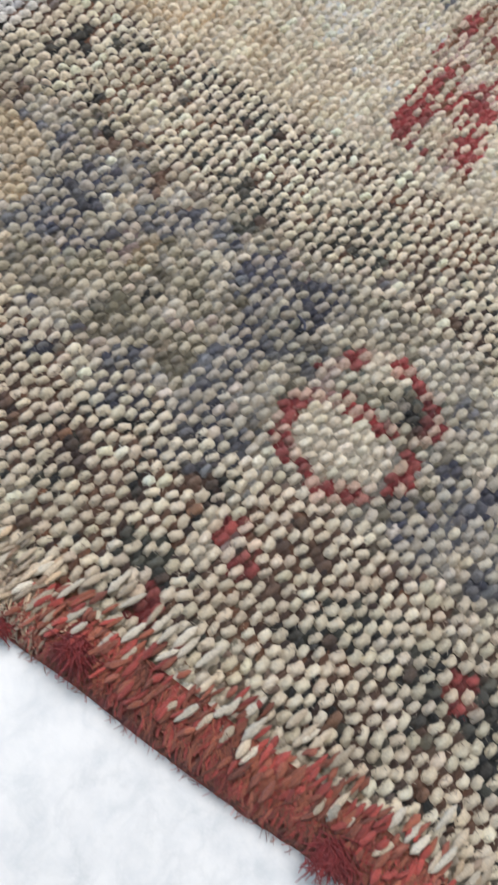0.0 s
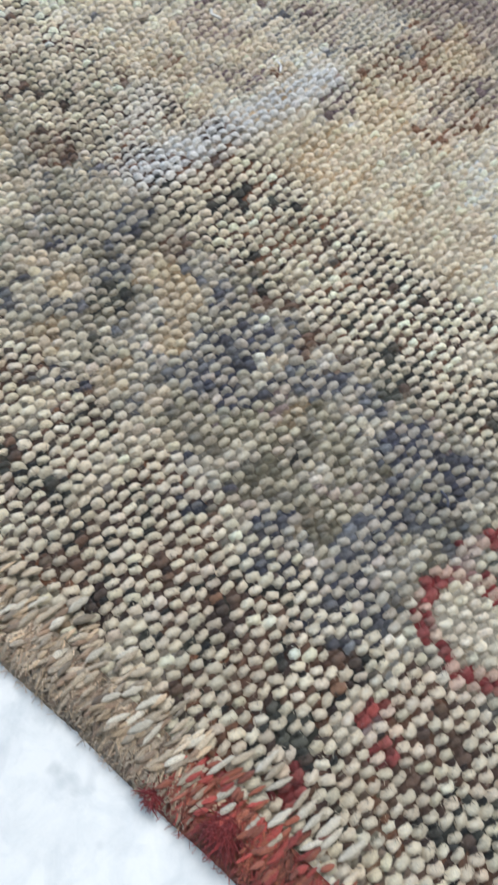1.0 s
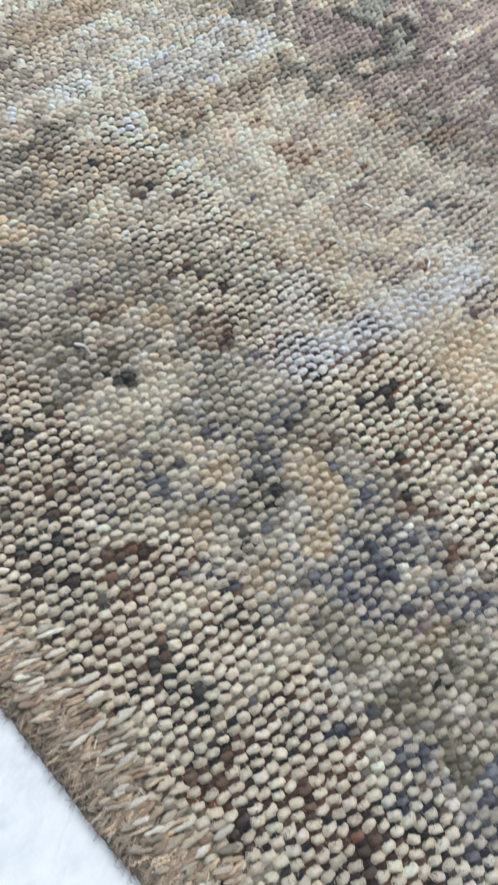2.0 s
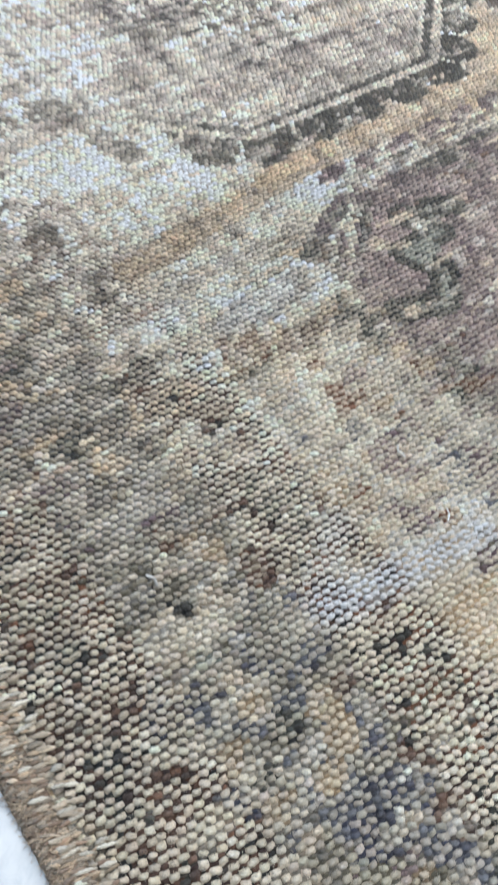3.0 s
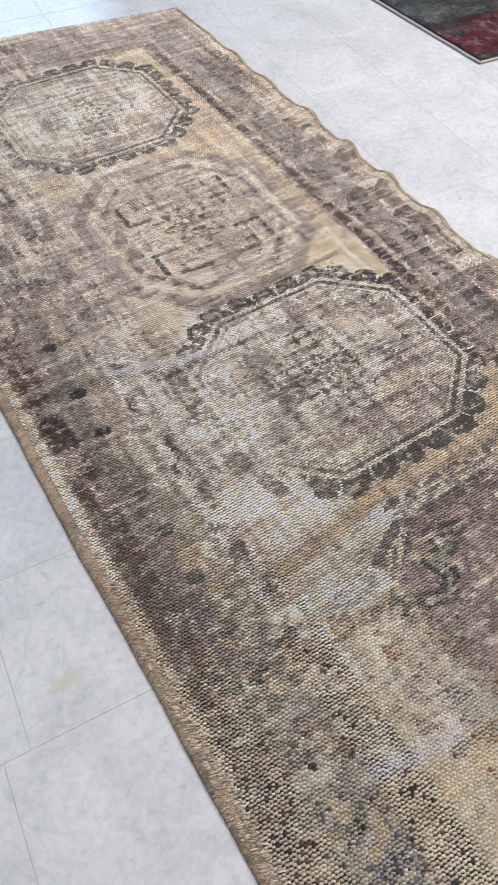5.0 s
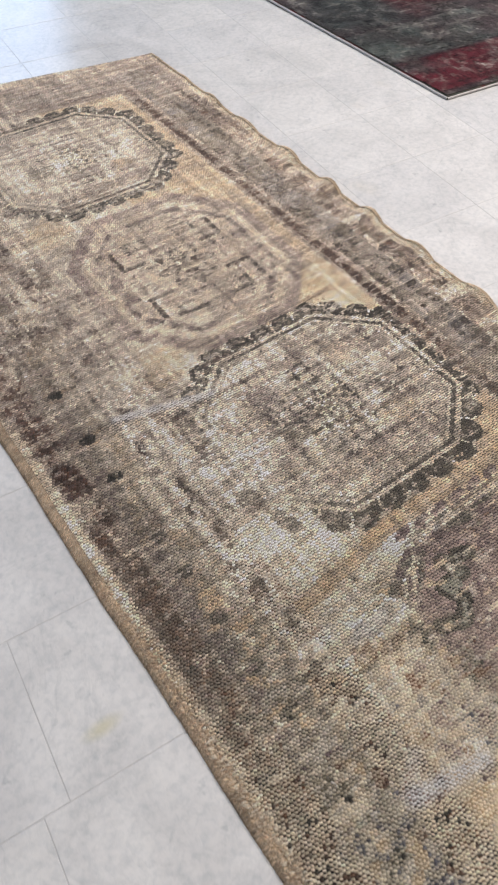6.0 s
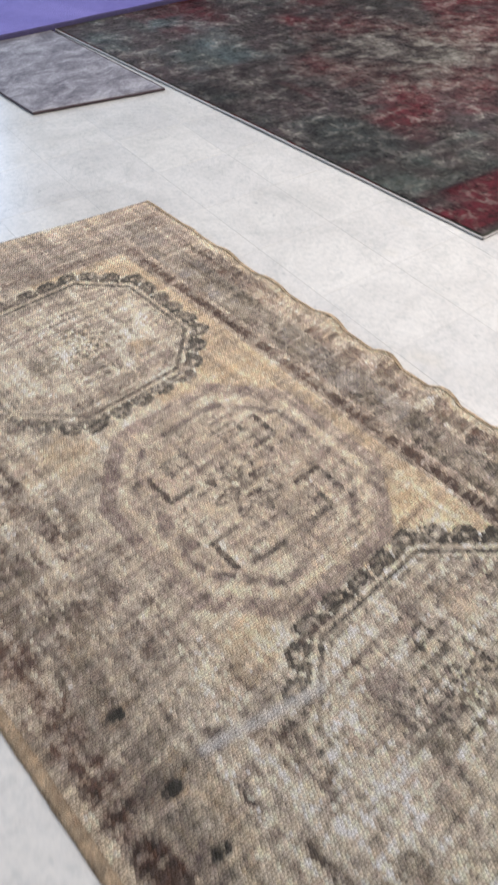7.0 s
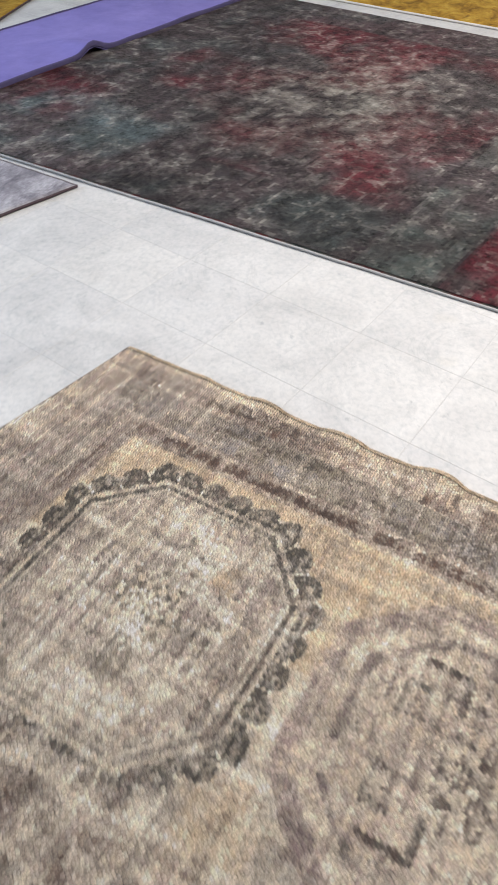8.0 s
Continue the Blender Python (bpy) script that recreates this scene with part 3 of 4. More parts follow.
def rug_design(x, y):
    d = Design(x, y)
    u = np.where(x < 0.5, x, (1 - x) * 1.17)
    v_end = (RUG_Y1 + 0.11 * (1 - x) - y) * 1.25
    u = np.minimum(u, np.where(v_end < 0.3, v_end, 9))
    along = np.where(u == v_end, x, y)
    streak = patchy(x, y, (0.012, 0.16), 11)
    weft = patchy(x, y, (0.22, 0.011), 14)
    cloud = patchy(x, y, 0.09, 17)
    fine = patchy(x, y, 0.022, 23)
    # field
    d.dye(0.55 + 0 * x, "sand", "cream", "cream", "white")
    d.dye((u > 0.235) * (0.15 + 0.9 * (x > 0.55)) * 0.8, "sand", "gold", "sand")
    d.dye((u > 0.235) * 0.55 * (cloud > 0.52) * (x < 0.55), "grey", "cream", "white")
    d.dye((u > 0.235) * 0.20 * (streak > 0.55), "stone", "grey")
    d.dye((u > 0.235) * (y > 0.6) * (x < 0.34) * 0.45, "grey", "stone", "cream")
    # far-side corners of the field in plain camel
    for cy in (1.22, 1.705, 0.70):
        d.spot(0.755, cy, 0.07, 0.06, 0.92, "gold", "sand", "sand")
        d.spot(0.31, cy, 0.075, 0.05, 0.6, "sand", "gold", "cream")
    # gold line and dashes before the mauve field
    d.stroke([(0.235, 0.69), (0.34, 0.706), (0.46, 0.712), (0.80, 0.705)], 0.016, 0.75, "gold", "gold", "sand")
    d.stroke([(0.225, 0.665), (0.30, 0.68)], 0.01, 0.4, "gold", "rust")
    for k in range(9):
        d.stroke([(0.44 + 0.042 * k, 0.684), (0.462 + 0.042 * k, 0.690)], 0.0075, 0.8, "plum", "mauve")
    green_medallion(d, 0.527, 1.955, 0.252, 0.238)
    mauve_medallion(d, 0.535, 1.448, 0.222, 0.242)
    green_medallion(d, 0.540, 0.965, 0.275, 0.242)
    # the mauve medallion at the near end
    q = octagon(x, y, 0.565, 0.40, 0.245, 0.262, 1.45)
    d.dye(1.0 * (q < 1.0) * (y > 0.1), "mauve", "plum", "mauve", "mauve", "plum")
    d.dye(0.3 * (q < 0.9) * (cloud > 0.5), "grey", "mauve", "rust", "mauve")
    d.dye(1.1 * band(q, 0.95, 0.985, 0.01) * (y > 0.5), "green", "black", "stone")
    d.dye(0.6 * band(q, 0.985, 1.03, 0.01), "grey", "cream", "blue")
    d.dye(0.5 * band(q, 1.03, 1.06, 0.01) * (y > 0.45), "green", "olive", "plum")
    d.spot(0.60, 0.50, 0.018, 0.014, 1.1, "olive", "green", "black")
    d.spot(0.555, 0.455, 0.016, 0.012, 1.0, "green", "black", "olive")
    # ground left of the mauve field: camel, rust and blue-grey
    d.spot(0.275, 0.335, 0.07, 0.052, 0.8, "sand", "gold", "sand")
    d.spot(0.245, 0.362, 0.035, 0.018, 0.7, "gold", "gold", "sand")
    d.spot(0.30, 0.262, 0.05, 0.05, 0.7, "cream", "white", "sand")
    d.spot(0.335, 0.205, 0.060, 0.028, 1.1, "red", "red", "rust")
    d.spot(0.268, 0.205, 0.014, 0.016, 0.9, "red", "red")
    d.spot(0.335, 0.372, 0.03, 0.02, 0.6, "stone", "plum", "blue")
    d.spot(0.300, 0.425, 0.035, 0.03, 0.55, "blue", "grey", "white")
    d.spot(0.255, 0.47, 0.04, 0.03, 0.5, "sand", "gold", "grey")
    d.spot(0.285, 0.485, 0.022, 0.018, 0.6, "rust", "plum", "stone")
    d.spot(0.300, 0.57, 0.03, 0.02, 0.65, "grey", "blue", "white")
    d.spot(0.345, 0.555, 0.035, 0.03, 0.6, "olive", "gold", "green")
    d.spot(0.285, 0.590, 0.04, 0.014, 0.7, "olive", "brown", "gold")
    d.spot(0.235, 0.588, 0.03, 0.02, 0.75, "rust", "brown", "umber")
    d.spot(0.345, 0.455, 0.05, 0.06, 0.35, "green", "stone", "cream")
    d.spot(0.27, 0.545, 0.03, 0.03, 0.35, "rust", "sand")
    # side and end borders
    inner = band(u, 0.182, 0.238)
    d.dye(0.92 * inner, "cream", "cream", "white", "sand")
    d.dye(0.42 * inner * (0.4 + 0.9 * (fine > 0.5)), "brown", "umber", "green", "umber", "black")
    d.dye(1.15 * band(u, 0.198, 0.224) * (soft_noise(along, u, (0.035, 0.05), 91) > 0.18) * (x > 0.5), "umber", "brown", "stone")
    d.dye(1.0 * band(u, 0.196, 0.230) * (v_end < 0.3), "umber", "stone", "plum", "brown")
    main = band(u, 0.092, 0.184)
    d.dye(1.1 * main, "stone", "stone", "olive", "grey")
    d.dye(0.55 * main * (cloud > 0.5), "olive", "stone", "mauve", "grey")
    d.dye(0.55 * main * (patchy(x, y, 0.055, 33) > 0.56), "blue", "stone", "blue", "grey")
    d.dye(0.45 * main * (soft_noise(along, u, (0.055, 0.03), 43) > 0.66), "green", "olive", "umber")
    outer = band(u, 0.030, 0.094)
    d.dye(0.95 * outer, "cream", "white", "sand", "cream")
    dash = soft_noise(along, u, (0.030, 0.028), 51)
    d.dye(outer * (0.10 + 0.60 * (dash > 0.50)), "brown", "umber", "black", "green", "brown")
    d.dye(0.35 * outer * (soft_noise(along, u, (0.05, 0.03), 57) > 0.72), "rust", "brown", "brown")
    d.dye(0.85 * band(u, 0, 0.032), "sand", "cream", "gold", "cream")
    d.dye(0.30 * band(u, 0, 0.032) * (fine > 0.5), "brown", "stone")
    # grey sweep through the left border, rising along the rug
    d.dye(0.7 * main * (y > 0.58) * (x < 0.5), "stone", "brown", "olive", "grey")
    d.dye(0.4 * (u > 0.10) * (u < 0.30) * (y > 0.85) * (x < 0.5), "mauve", "stone", "grey")
    d.dye(0.62 * outer * (y > 0.62) * (x < 0.5), "brown", "rust", "umber", "brown")
    d.dye(0.42 * band(u, 0.03, 0.30, 0.02) * (y > 0.68) * (x < 0.5) * (patchy(x, y, (0.02, 0.07), 231) > 0.45), "brown", "stone", "umber", "olive")
    d.dye(0.45 * (outer + inner) * (x > 0.5) * (y > 0.4), "stone", "mauve", "brown", "sand")
    d.dye(0.95 * band(u, 0.200, 0.226) * (soft_noise(along, u, (0.035, 0.05), 91) > 0.18) * (x > 0.5), "umber", "brown", "stone")
    d.dye(0.75 * band(u, 0.055, 0.075) * (soft_noise(along, u, (0.03, 0.05), 93) > 0.52) * (x > 0.5), "brown", "olive", "stone")
    d.dye(0.8 * main * (soft_noise(along, u, (0.030, 0.022), 95) > 0.70) * (y > 0.5), "umber", "stone", "olive")
    d.dye(0.45 * band(u, 0, 0.24, 0.02) * (v_end < 0.3), "mauve", "stone", "grey")
    d.dye((0.75 - 0.4 * (y > 1.02)) * (outer + inner) * (y > 0.42) * (x < 0.5) * (patchy(x, y, (0.018, 0.030), 237) > 0.52), "umber", "brown", "black", "brown")
    d.dye(0.55 * main * (y > 0.5) * (x < 0.5) * (patchy(x, y, (0.02, 0.035), 238) > 0.56), "umber", "olive", "stone")
    d.dye(0.50 * band(u, 0.02, 0.30) * (y > 0.4) * (x < 0.5) * (patchy(x, y, (0.012, 0.06), 239) > 0.57), "cream", "white", "sand")
    d.spot(0.31, 0.715, 0.08, 0.045, 0.6, "white", "cream", "sand")
    d.spot(0.30, 0.64, 0.06, 0.035, 0.6, "white", "cream")
    d.dye(0.42 * band(u, 0.02, 0.235, 0.02) * band(y, 0.46, 0.98, 0.08) * (x < 0.5) * (patchy(x, y, (0.03, 0.06), 251) > 0.42), "brown", "olive", "stone", "brown")
    # gold and rust patches in the field before the first medallion
    d.spot(0.325, 0.500, 0.050, 0.032, 0.55, "gold", "rust", "sand")
    d.spot(0.345, 0.345, 0.050, 0.040, 0.60, "gold", "gold", "rust")
    d.spot(0.275, 0.603, 0.045, 0.016, 0.75, "rust", "brown", "gold")
    d.spot(0.345, 0.635, 0.040, 0.016, 0.60, "gold", "olive", "gold")
    d.spot(0.385, 0.430, 0.018, 0.060, 0.45, "rust", "mauve", "stone")
    # paler patches down the left side of the field
    d.dye(0.36 * band(y, 0.46, 1.05, 0.10) * band(x, 0.235, 0.345, 0.03) * (patchy(x, y, (0.05, 0.04), 247) > 0.40), "cream", "white", "white")
    left_border(d)
    near_marks(d)
    # everywhere: thin wear along the wefts, stray bare knots, odd darker ones
    d.dye(0.14 * (weft > 0.58), "cream", "grey", "sand")
    d.dye(0.16 * (streak > 0.58) * (y > 0.6), "stone", "brown", "grey")
    d.dye(0.16 * (weft < 0.40) * (y > 0.6), "stone", "brown", "mauve")
    d.dye(0.03 + 0 * x, "white", "cream")
    # uneven fading along the warps and the wefts
    d.rgb *= np.clip(1 + 0.75 * (patchy(x, y, (0.011, 0.20), 211) - 0.5) + 0.65 * (patchy(x, y, (0.20, 0.008), 215) - 0.5) + 0.5 * (patchy(x, y, 0.07, 219) - 0.5), 0.5, 1.5)[:, None]
    # further along the rug: more contrast, lighter, mid and dark dyes bluer
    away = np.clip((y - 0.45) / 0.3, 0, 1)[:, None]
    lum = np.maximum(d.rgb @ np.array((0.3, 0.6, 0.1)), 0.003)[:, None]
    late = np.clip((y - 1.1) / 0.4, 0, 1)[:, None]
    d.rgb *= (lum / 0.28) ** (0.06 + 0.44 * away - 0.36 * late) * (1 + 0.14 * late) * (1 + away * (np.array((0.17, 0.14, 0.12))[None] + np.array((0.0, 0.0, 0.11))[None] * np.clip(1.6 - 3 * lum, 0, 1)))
    # white glare along the folds, painted into the knot colours
    d.glare_streak(0.19, 0.400, 0.300, 0.380, 0.012, 0.8)
    d.glare_streak(0.19, 1.153, 0.365, 1.106, 0.008, 0.8)
    d.glare_streak(0.27, 0.598, 0.33, 0.606, 0.010, 0.3)
    d.glare_streak(0.195, 0.415, 0.235, 0.44, 0.012, 0.3)
    return d


def rug_lift(x, y):
    """How far the rug rises off the floor: slack ripples along its right edge and soft folds across it."""
    edge = np.clip((x - 0.86) / 0.14, 0, 1) ** 2
    ripple = edge * 0.016 * np.clip(np.sin(2 * np.pi * (y + 0.015 * np.sin(y * 9)) / 0.165 + 0.6), -0.25, 1) * (0.45 + 0.75 * soft_noise(0 * y, y, 0.21, 3)) * np.clip((2.25 - y) / 0.3, 0, 1)
    fold = np.zeros_like(x)
    for x0, y0, x1, y1, wide, high in ((0.17, 0.400, 0.36, 0.366, 0.022, 0.006), (0.17, 1.158, 0.40, 1.098, 0.016, 0.005), (0.24, 0.595, 0.42, 0.625, 0.025, 0.004)):
        k = np.clip(((x - x0) * (x1 - x0) + (y - y0) * (y1 - y0)) / ((x1 - x0) ** 2 + (y1 - y0) ** 2), 0, 1)
        dd = np.hypot(x - x0 - k * (x1 - x0), y - y0 - k * (y1 - y0))
        fold = np.maximum(fold, high * np.exp(-((dd / wide) ** 2)))
    sway = 0.0015 * (soft_noise(x, y, 0.11, 71) - 0.5)
    return np.maximum(ripple + edge * 0.002, 0) + fold + sway


def edge_sway(y):
    """Sideways drift of the long edges, in metres."""
    return 0.004 * (soft_noise(0 * y, y, 0.13, 81) - 0.5) + 0.002 * (soft_noise(0 * y, y, 0.03, 83) - 0.5)


END_SKEW = 0.15


def tufts(x, y, wide, long, high, base, dye, k, rough, slant=0.0):
    """Rounded wool lumps of k by k points at x, y, each with one colour."""
    n = len(x)
    t = np.linspace(-1, 1, k)
    gx, gy = [g.ravel() for g in np.meshgrid(t, t)]
    m = np.maximum(np.abs(gx), np.abs(gy))
    round_off = m / np.maximum(np.hypot(gx, gy), 1e-6) * 0.55 + 0.45
    gx, gy = gx * round_off, gy * round_off
    dome = np.sqrt(np.clip(1 - 0.92 * np.clip(gx * gx + gy * gy, 0, 1), 0, 1)) - 0.28
    turn = rng.normal(0, 0.10, n) + slant
    lean_x, lean_y = rng.normal(0, 0.15, n), rng.normal(-0.10, 0.15, n)
    lx, ly, z = gx[None] * wide[:, None], gy[None] * long[:, None], dome[None] * high[:, None]
    if rough:
        lx = lx * (1 + rough * rng.normal(0, 1, (n, k * k)))
        ly = ly * (1 + rough * rng.normal(0, 1, (n, k * k)))
        z = z + 0.0016 * rough * rng.normal(0, 1, (n, k * k))
    c, s = np.cos(turn)[:, None], np.sin(turn)[:, None]
    vx = x[:, None] + c * lx - s * ly + lean_x[:, None] * z
    vy = y[:, None] + s * lx + c * ly + lean_y[:, None] * z
    verts = np.stack([vx, vy, base[:, None] + z], -1).reshape(-1, 3)
    cell = np.array([(r * k + q, r * k + q + 1, (r + 1) * k + q + 1, (r + 1) * k + q) for r in range(k - 1) for q in range(k - 1)])
    quads = (np.arange(n)[:, None, None] * k * k + cell[None]).reshape(-1, 4)
    return verts, quads, np.repeat(np.clip(dye, 0, 0.9), len(cell), 0)


def dark_of(rgb):
    return np.clip((0.22 - rgb @ np.array((0.3, 0.6, 0.1))) / 0.14, 0, 1)


def stripes(x, y):
    """How far a place lies in the guard stripes and in the main stripe of the borders."""
    v_end = (RUG_Y1 + 0.11 * (1 - x) - y) * 1.25
    u = np.minimum(np.where(x < 0.5, x, (1 - x) * 1.17), np.where(v_end < 0.3, v_end, 9))
    return np.maximum(band(u, 0.180, 0.240, 0.008), band(u, 0.026, 0.094, 0.008)), band(u, 0.094, 0.180, 0.008)


def hollow_shade_dye(d):
    """The dyed pile left between the bare knots: earth colours in the guard stripes, the design's own dye elsewhere,
    darkened to paint in the shade of the hollows.
    """
    x, y = d.x, d.y
    n, dark = d.n, dark_of(d.rgb)
    guard, main = stripes(x, y)
    near = np.clip((1.1 - y) / 0.4, 0, 1) * (x < 0.3)
    close = np.clip((0.62 - y) / 0.2, 0, 1)
    hue_at = (soft_noise(x, y, (0.020, 0.026), 471) * 0.75 + 0.25 * rng.random(n)) * 8 - 1.5
    earth = RGB[np.array([HUE[k] for k in ("umber", "black", "brown", "umber", "rust", "olive")])[hue_at.clip(0, 5.9).astype(int)]]
    light = np.clip((soft_noise(x, y, (0.026, 0.020), 487) - 0.62) / 0.12, 0, 1) * (1 - dark)
    earth = earth + (0.85 * light)[:, None] * (d.rgb * 0.6 - earth)
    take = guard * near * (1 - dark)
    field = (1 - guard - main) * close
    # shade between the rows put into the colour, strongest along the middle stretch
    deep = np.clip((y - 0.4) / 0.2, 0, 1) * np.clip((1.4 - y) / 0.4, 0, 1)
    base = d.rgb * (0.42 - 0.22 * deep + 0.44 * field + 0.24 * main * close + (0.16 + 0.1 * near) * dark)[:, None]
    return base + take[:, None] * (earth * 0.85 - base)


def knot_dye(d):
    """Worn knots: most show bare pale wool with a cast of the dye round them; where the pile still stands they hold the dye."""
    x, y = d.x, d.y
    n, dark = d.n, dark_of(d.rgb)
    guard, main = stripes(x, y)
    near = np.clip((1.05 - y) / 0.5, 0, 1) * (0.4 + 0.6 * np.clip((0.42 - x) / 0.10, 0, 1))
    sat = 1 - d.rgb.min(1) / np.maximum(d.rgb.max(1), 1e-4)
    red = (sat > 0.72) & (d.rgb[:, 1] < 0.3 * d.rgb[:, 0])
    bare = RGB[HUE["cream"]] * np.array((1.28, 1.25, 1.17))
    on = np.clip((y - 0.40) / 0.3, 0, 1)
    cast_near = (0.16 + 0.10 * (x < 0.1) + 0.42 * on) * guard + (0.52 + 0.2 * on) * main + (0.26 + 0.36 * on) * (1 - guard - main)
    cast = cast_near * near + (1 - near) * (0.84 + 0.16 * np.clip(1.5 * dark, 0, 1))
    black = np.clip((0.10 - d.rgb @ np.array((0.3, 0.6, 0.1))) / 0.06, 0, 1)
    rich = np.clip((sat - 0.42) * 2.4, 0, 0.75) * np.where(x > 0.18, 1.0, 0.55)
    cast_near = np.maximum(cast_near, rich)
    cast_near = np.where(x > 0.24, np.maximum(cast_near, np.clip(1.7 * dark, 0, 1)), np.maximum(cast_near, 0.85 * black * main))
    hold = np.where(red, 0.50, 0.12 * dark + 0.14 * main) * near * np.clip((0.75 - y) / 0.3, 0, 1)
    held = (rng.random(n) < hold) & (dark > 0.15)
    cast = np.where(held, 0.95, cast)[:, None]
    dye = bare + cast * (d.rgb - bare)
    dye = dye * np.clip(rng.normal(1, 0.085, (n, 1)) * rng.normal(1, 0.014, (n, 3)), 0.7, 1.3)
    # the glare along the folds goes into the dye as near-white
    dye = dye + np.clip(d.pale, 0, 0.8)[:, None] * (np.array((0.74, 0.735, 0.72)) - dye)
    return np.clip(dye, 0.004, 0.88), held


def lattice(px, py, x_most, y_most):
    """Knots in staggered rows over the rug from its left edge, slightly uneven."""
    cols, rows = int(x_most / px) + 2, int((y_most - RUG_Y0) / py)
    i, j = [g.ravel() for g in np.meshgrid(np.arange(cols), np.arange(rows))]
    shift = 0.5 * (np.arange(rows + 1) % 2) + 0.5 * np.sin(np.arange(rows + 1) * 0.05) + rng.normal(0, 0.05, rows + 1)
    x = (i + shift[j]) * px + rng.normal(0, 0.028 * px, i.size)
    y = RUG_Y0 + (j + 0.5) * py + 0.09 * py * (i % 2 * 2.0 - 1) + rng.normal(0, 0.03 * py, i.size) + 0.0012 * np.sin(x * 7) + 0.0008 * (soft_noise(x, j * py, (0.02, 0.005), 5) - 0.5)
    x = x + edge_sway(y)
    keep = (x > 0.014) & (x < RUG_W - 0.006) & (y < RUG_Y1 + END_SKEW * (1 - x) - 0.004)
    return x[keep], y[keep], i[keep], j[keep]


def close_up(x, y):
    return (y > 0.05) & (y < 0.72 + 0.05 * (soft_noise(x, y, 0.03, 491) - 0.5)) & (x < 0.50 + 0.04 * (soft_noise(x, y, 0.03, 493) - 0.5))


def knots(root, x, y, wide, long, high, base, dye, k, rough, slant):
    ob = new("pile", array_mesh("pile", *tufts(x, y, wide, long, high, base, dye, k, rough, slant)[:2], PILE, None))
    fill_dye(ob.data, np.repeat(np.clip(dye, 0, 0.9), (k - 1) ** 2, 0))
    ob.parent = root
    tagged(ob, "short worn wool knots in faded beige, grey, green and mauve", kind="stuff")


def build_rug():
    root = tagged(new("rug"), "long worn vintage hand-knotted wool rug with faded medallions on marble", "rug")
    # bare knots in staggered rows along the wefts
    x, y, i, j = lattice(PX, PY, RUG_W, RUG_Y1 + END_SKEW)
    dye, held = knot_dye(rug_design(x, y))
    n = len(x)
    size = rng.uniform(0.88, 1.10, n) * np.where(held, 0.92, 1.0)
    wide, long = 0.5 * PX * 1.08 * size * rng.uniform(0.92, 1.06, n), 0.5 * PY * (0.80 - 0.10 * np.clip((y - 0.4) / 0.2, 0, 1)) * size * rng.uniform(0.90, 1.10, n)
    high = rng.uniform(0.0031, 0.0039, n) * np.where(held, 0.86, 1.0)
    base = 0.0046 + rng.normal(0, 0.00018, n) + rug_lift(x, y)
    slant = -0.30 + 0.14 * ((i + j) % 2 * 2.0 - 1) + rng.normal(0, 0.08, n)
    near, mid = close_up(x, y), (y > 0.0) & (y < 1.15)
    single = (x > 0.036) & (x < 0.110) & (y > 0.11) & (y < 0.21)
    for p in np.flatnonzero(single)[:300]:
        one = np.array([p])
        verts, quads, hue = tufts(x[one], y[one], wide[one], long[one], high[one], base[one], dye[one], 6, 0.085, slant[one])
        ob = new("knot", array_mesh("knot", verts, quads, PILE, hue))
        ob.parent = root
    rest = np.ones(n, bool)
    rest[np.flatnonzero(single)[:300]] = False
    for pick, k, rough in ((near & rest, 6, 0.085), (~near & mid, 4, 0.04), (~near & ~mid, 3, 0.0)):
        knots(root, x[pick], y[pick], wide[pick], long[pick], high[pick], base[pick], dye[pick], k, rough, slant[pick])
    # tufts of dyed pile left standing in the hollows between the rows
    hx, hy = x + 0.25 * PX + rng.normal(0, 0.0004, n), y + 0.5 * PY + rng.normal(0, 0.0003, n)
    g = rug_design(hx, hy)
    tuft_dye = np.clip(hollow_shade_dye(g) * rng.normal(1.05, 0.15, (n, 1)), 0.004, 0.8)
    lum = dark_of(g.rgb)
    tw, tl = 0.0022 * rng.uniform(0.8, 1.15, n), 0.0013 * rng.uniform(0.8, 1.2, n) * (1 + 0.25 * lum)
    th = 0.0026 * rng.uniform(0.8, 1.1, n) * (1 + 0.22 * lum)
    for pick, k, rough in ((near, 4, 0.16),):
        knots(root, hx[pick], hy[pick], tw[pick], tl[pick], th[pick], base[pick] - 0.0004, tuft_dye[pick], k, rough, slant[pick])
    # single fibres standing out of both
    for pick, cx, cy, top, hue, m, thick in ((near & (y < 0.5), x, y, 0.62 * high, dye, 5, 0.00012), (near & (y < 0.5), hx, hy, 0.55 * th, tuft_dye, 8, 0.00013)):
        fx, fy = np.repeat(cx[pick], m), np.repeat(cy[pick], m)
        fx, fy = fx + rng.normal(0, 0.0012, len(fx)), fy + rng.normal(0, 0.0009, len(fx))
        a, reach = rng.uniform(0, 2 * np.pi, len(fx)), rng.uniform(0.0008, 0.0020, len(fx))
        strands("pile", root, "loose wool fibres", fx, fy, np.repeat(base[pick] + top[pick], m), np.cos(a) * reach, np.sin(a) * reach, rng.uniform(-0.0003, 0.0008, len(fx)),
                np.full(len(fx), thick), np.repeat(hue[pick], m, 0), PILE, sides=3, steps=2)
    # woven ground under all of it, its dye darkened as shade between the knots
    nx, ny = 300, 800
    gx, gy = np.meshgrid(np.linspace(0.017, RUG_W - 0.006, nx), np.linspace(RUG_Y0, RUG_Y1, ny))
    gx, gy = gx.ravel(), gy.ravel()
    gy = gy + END_SKEW * (1 - gx) * np.clip((gy - 1.6) / (RUG_Y1 - 1.6), 0, 1)
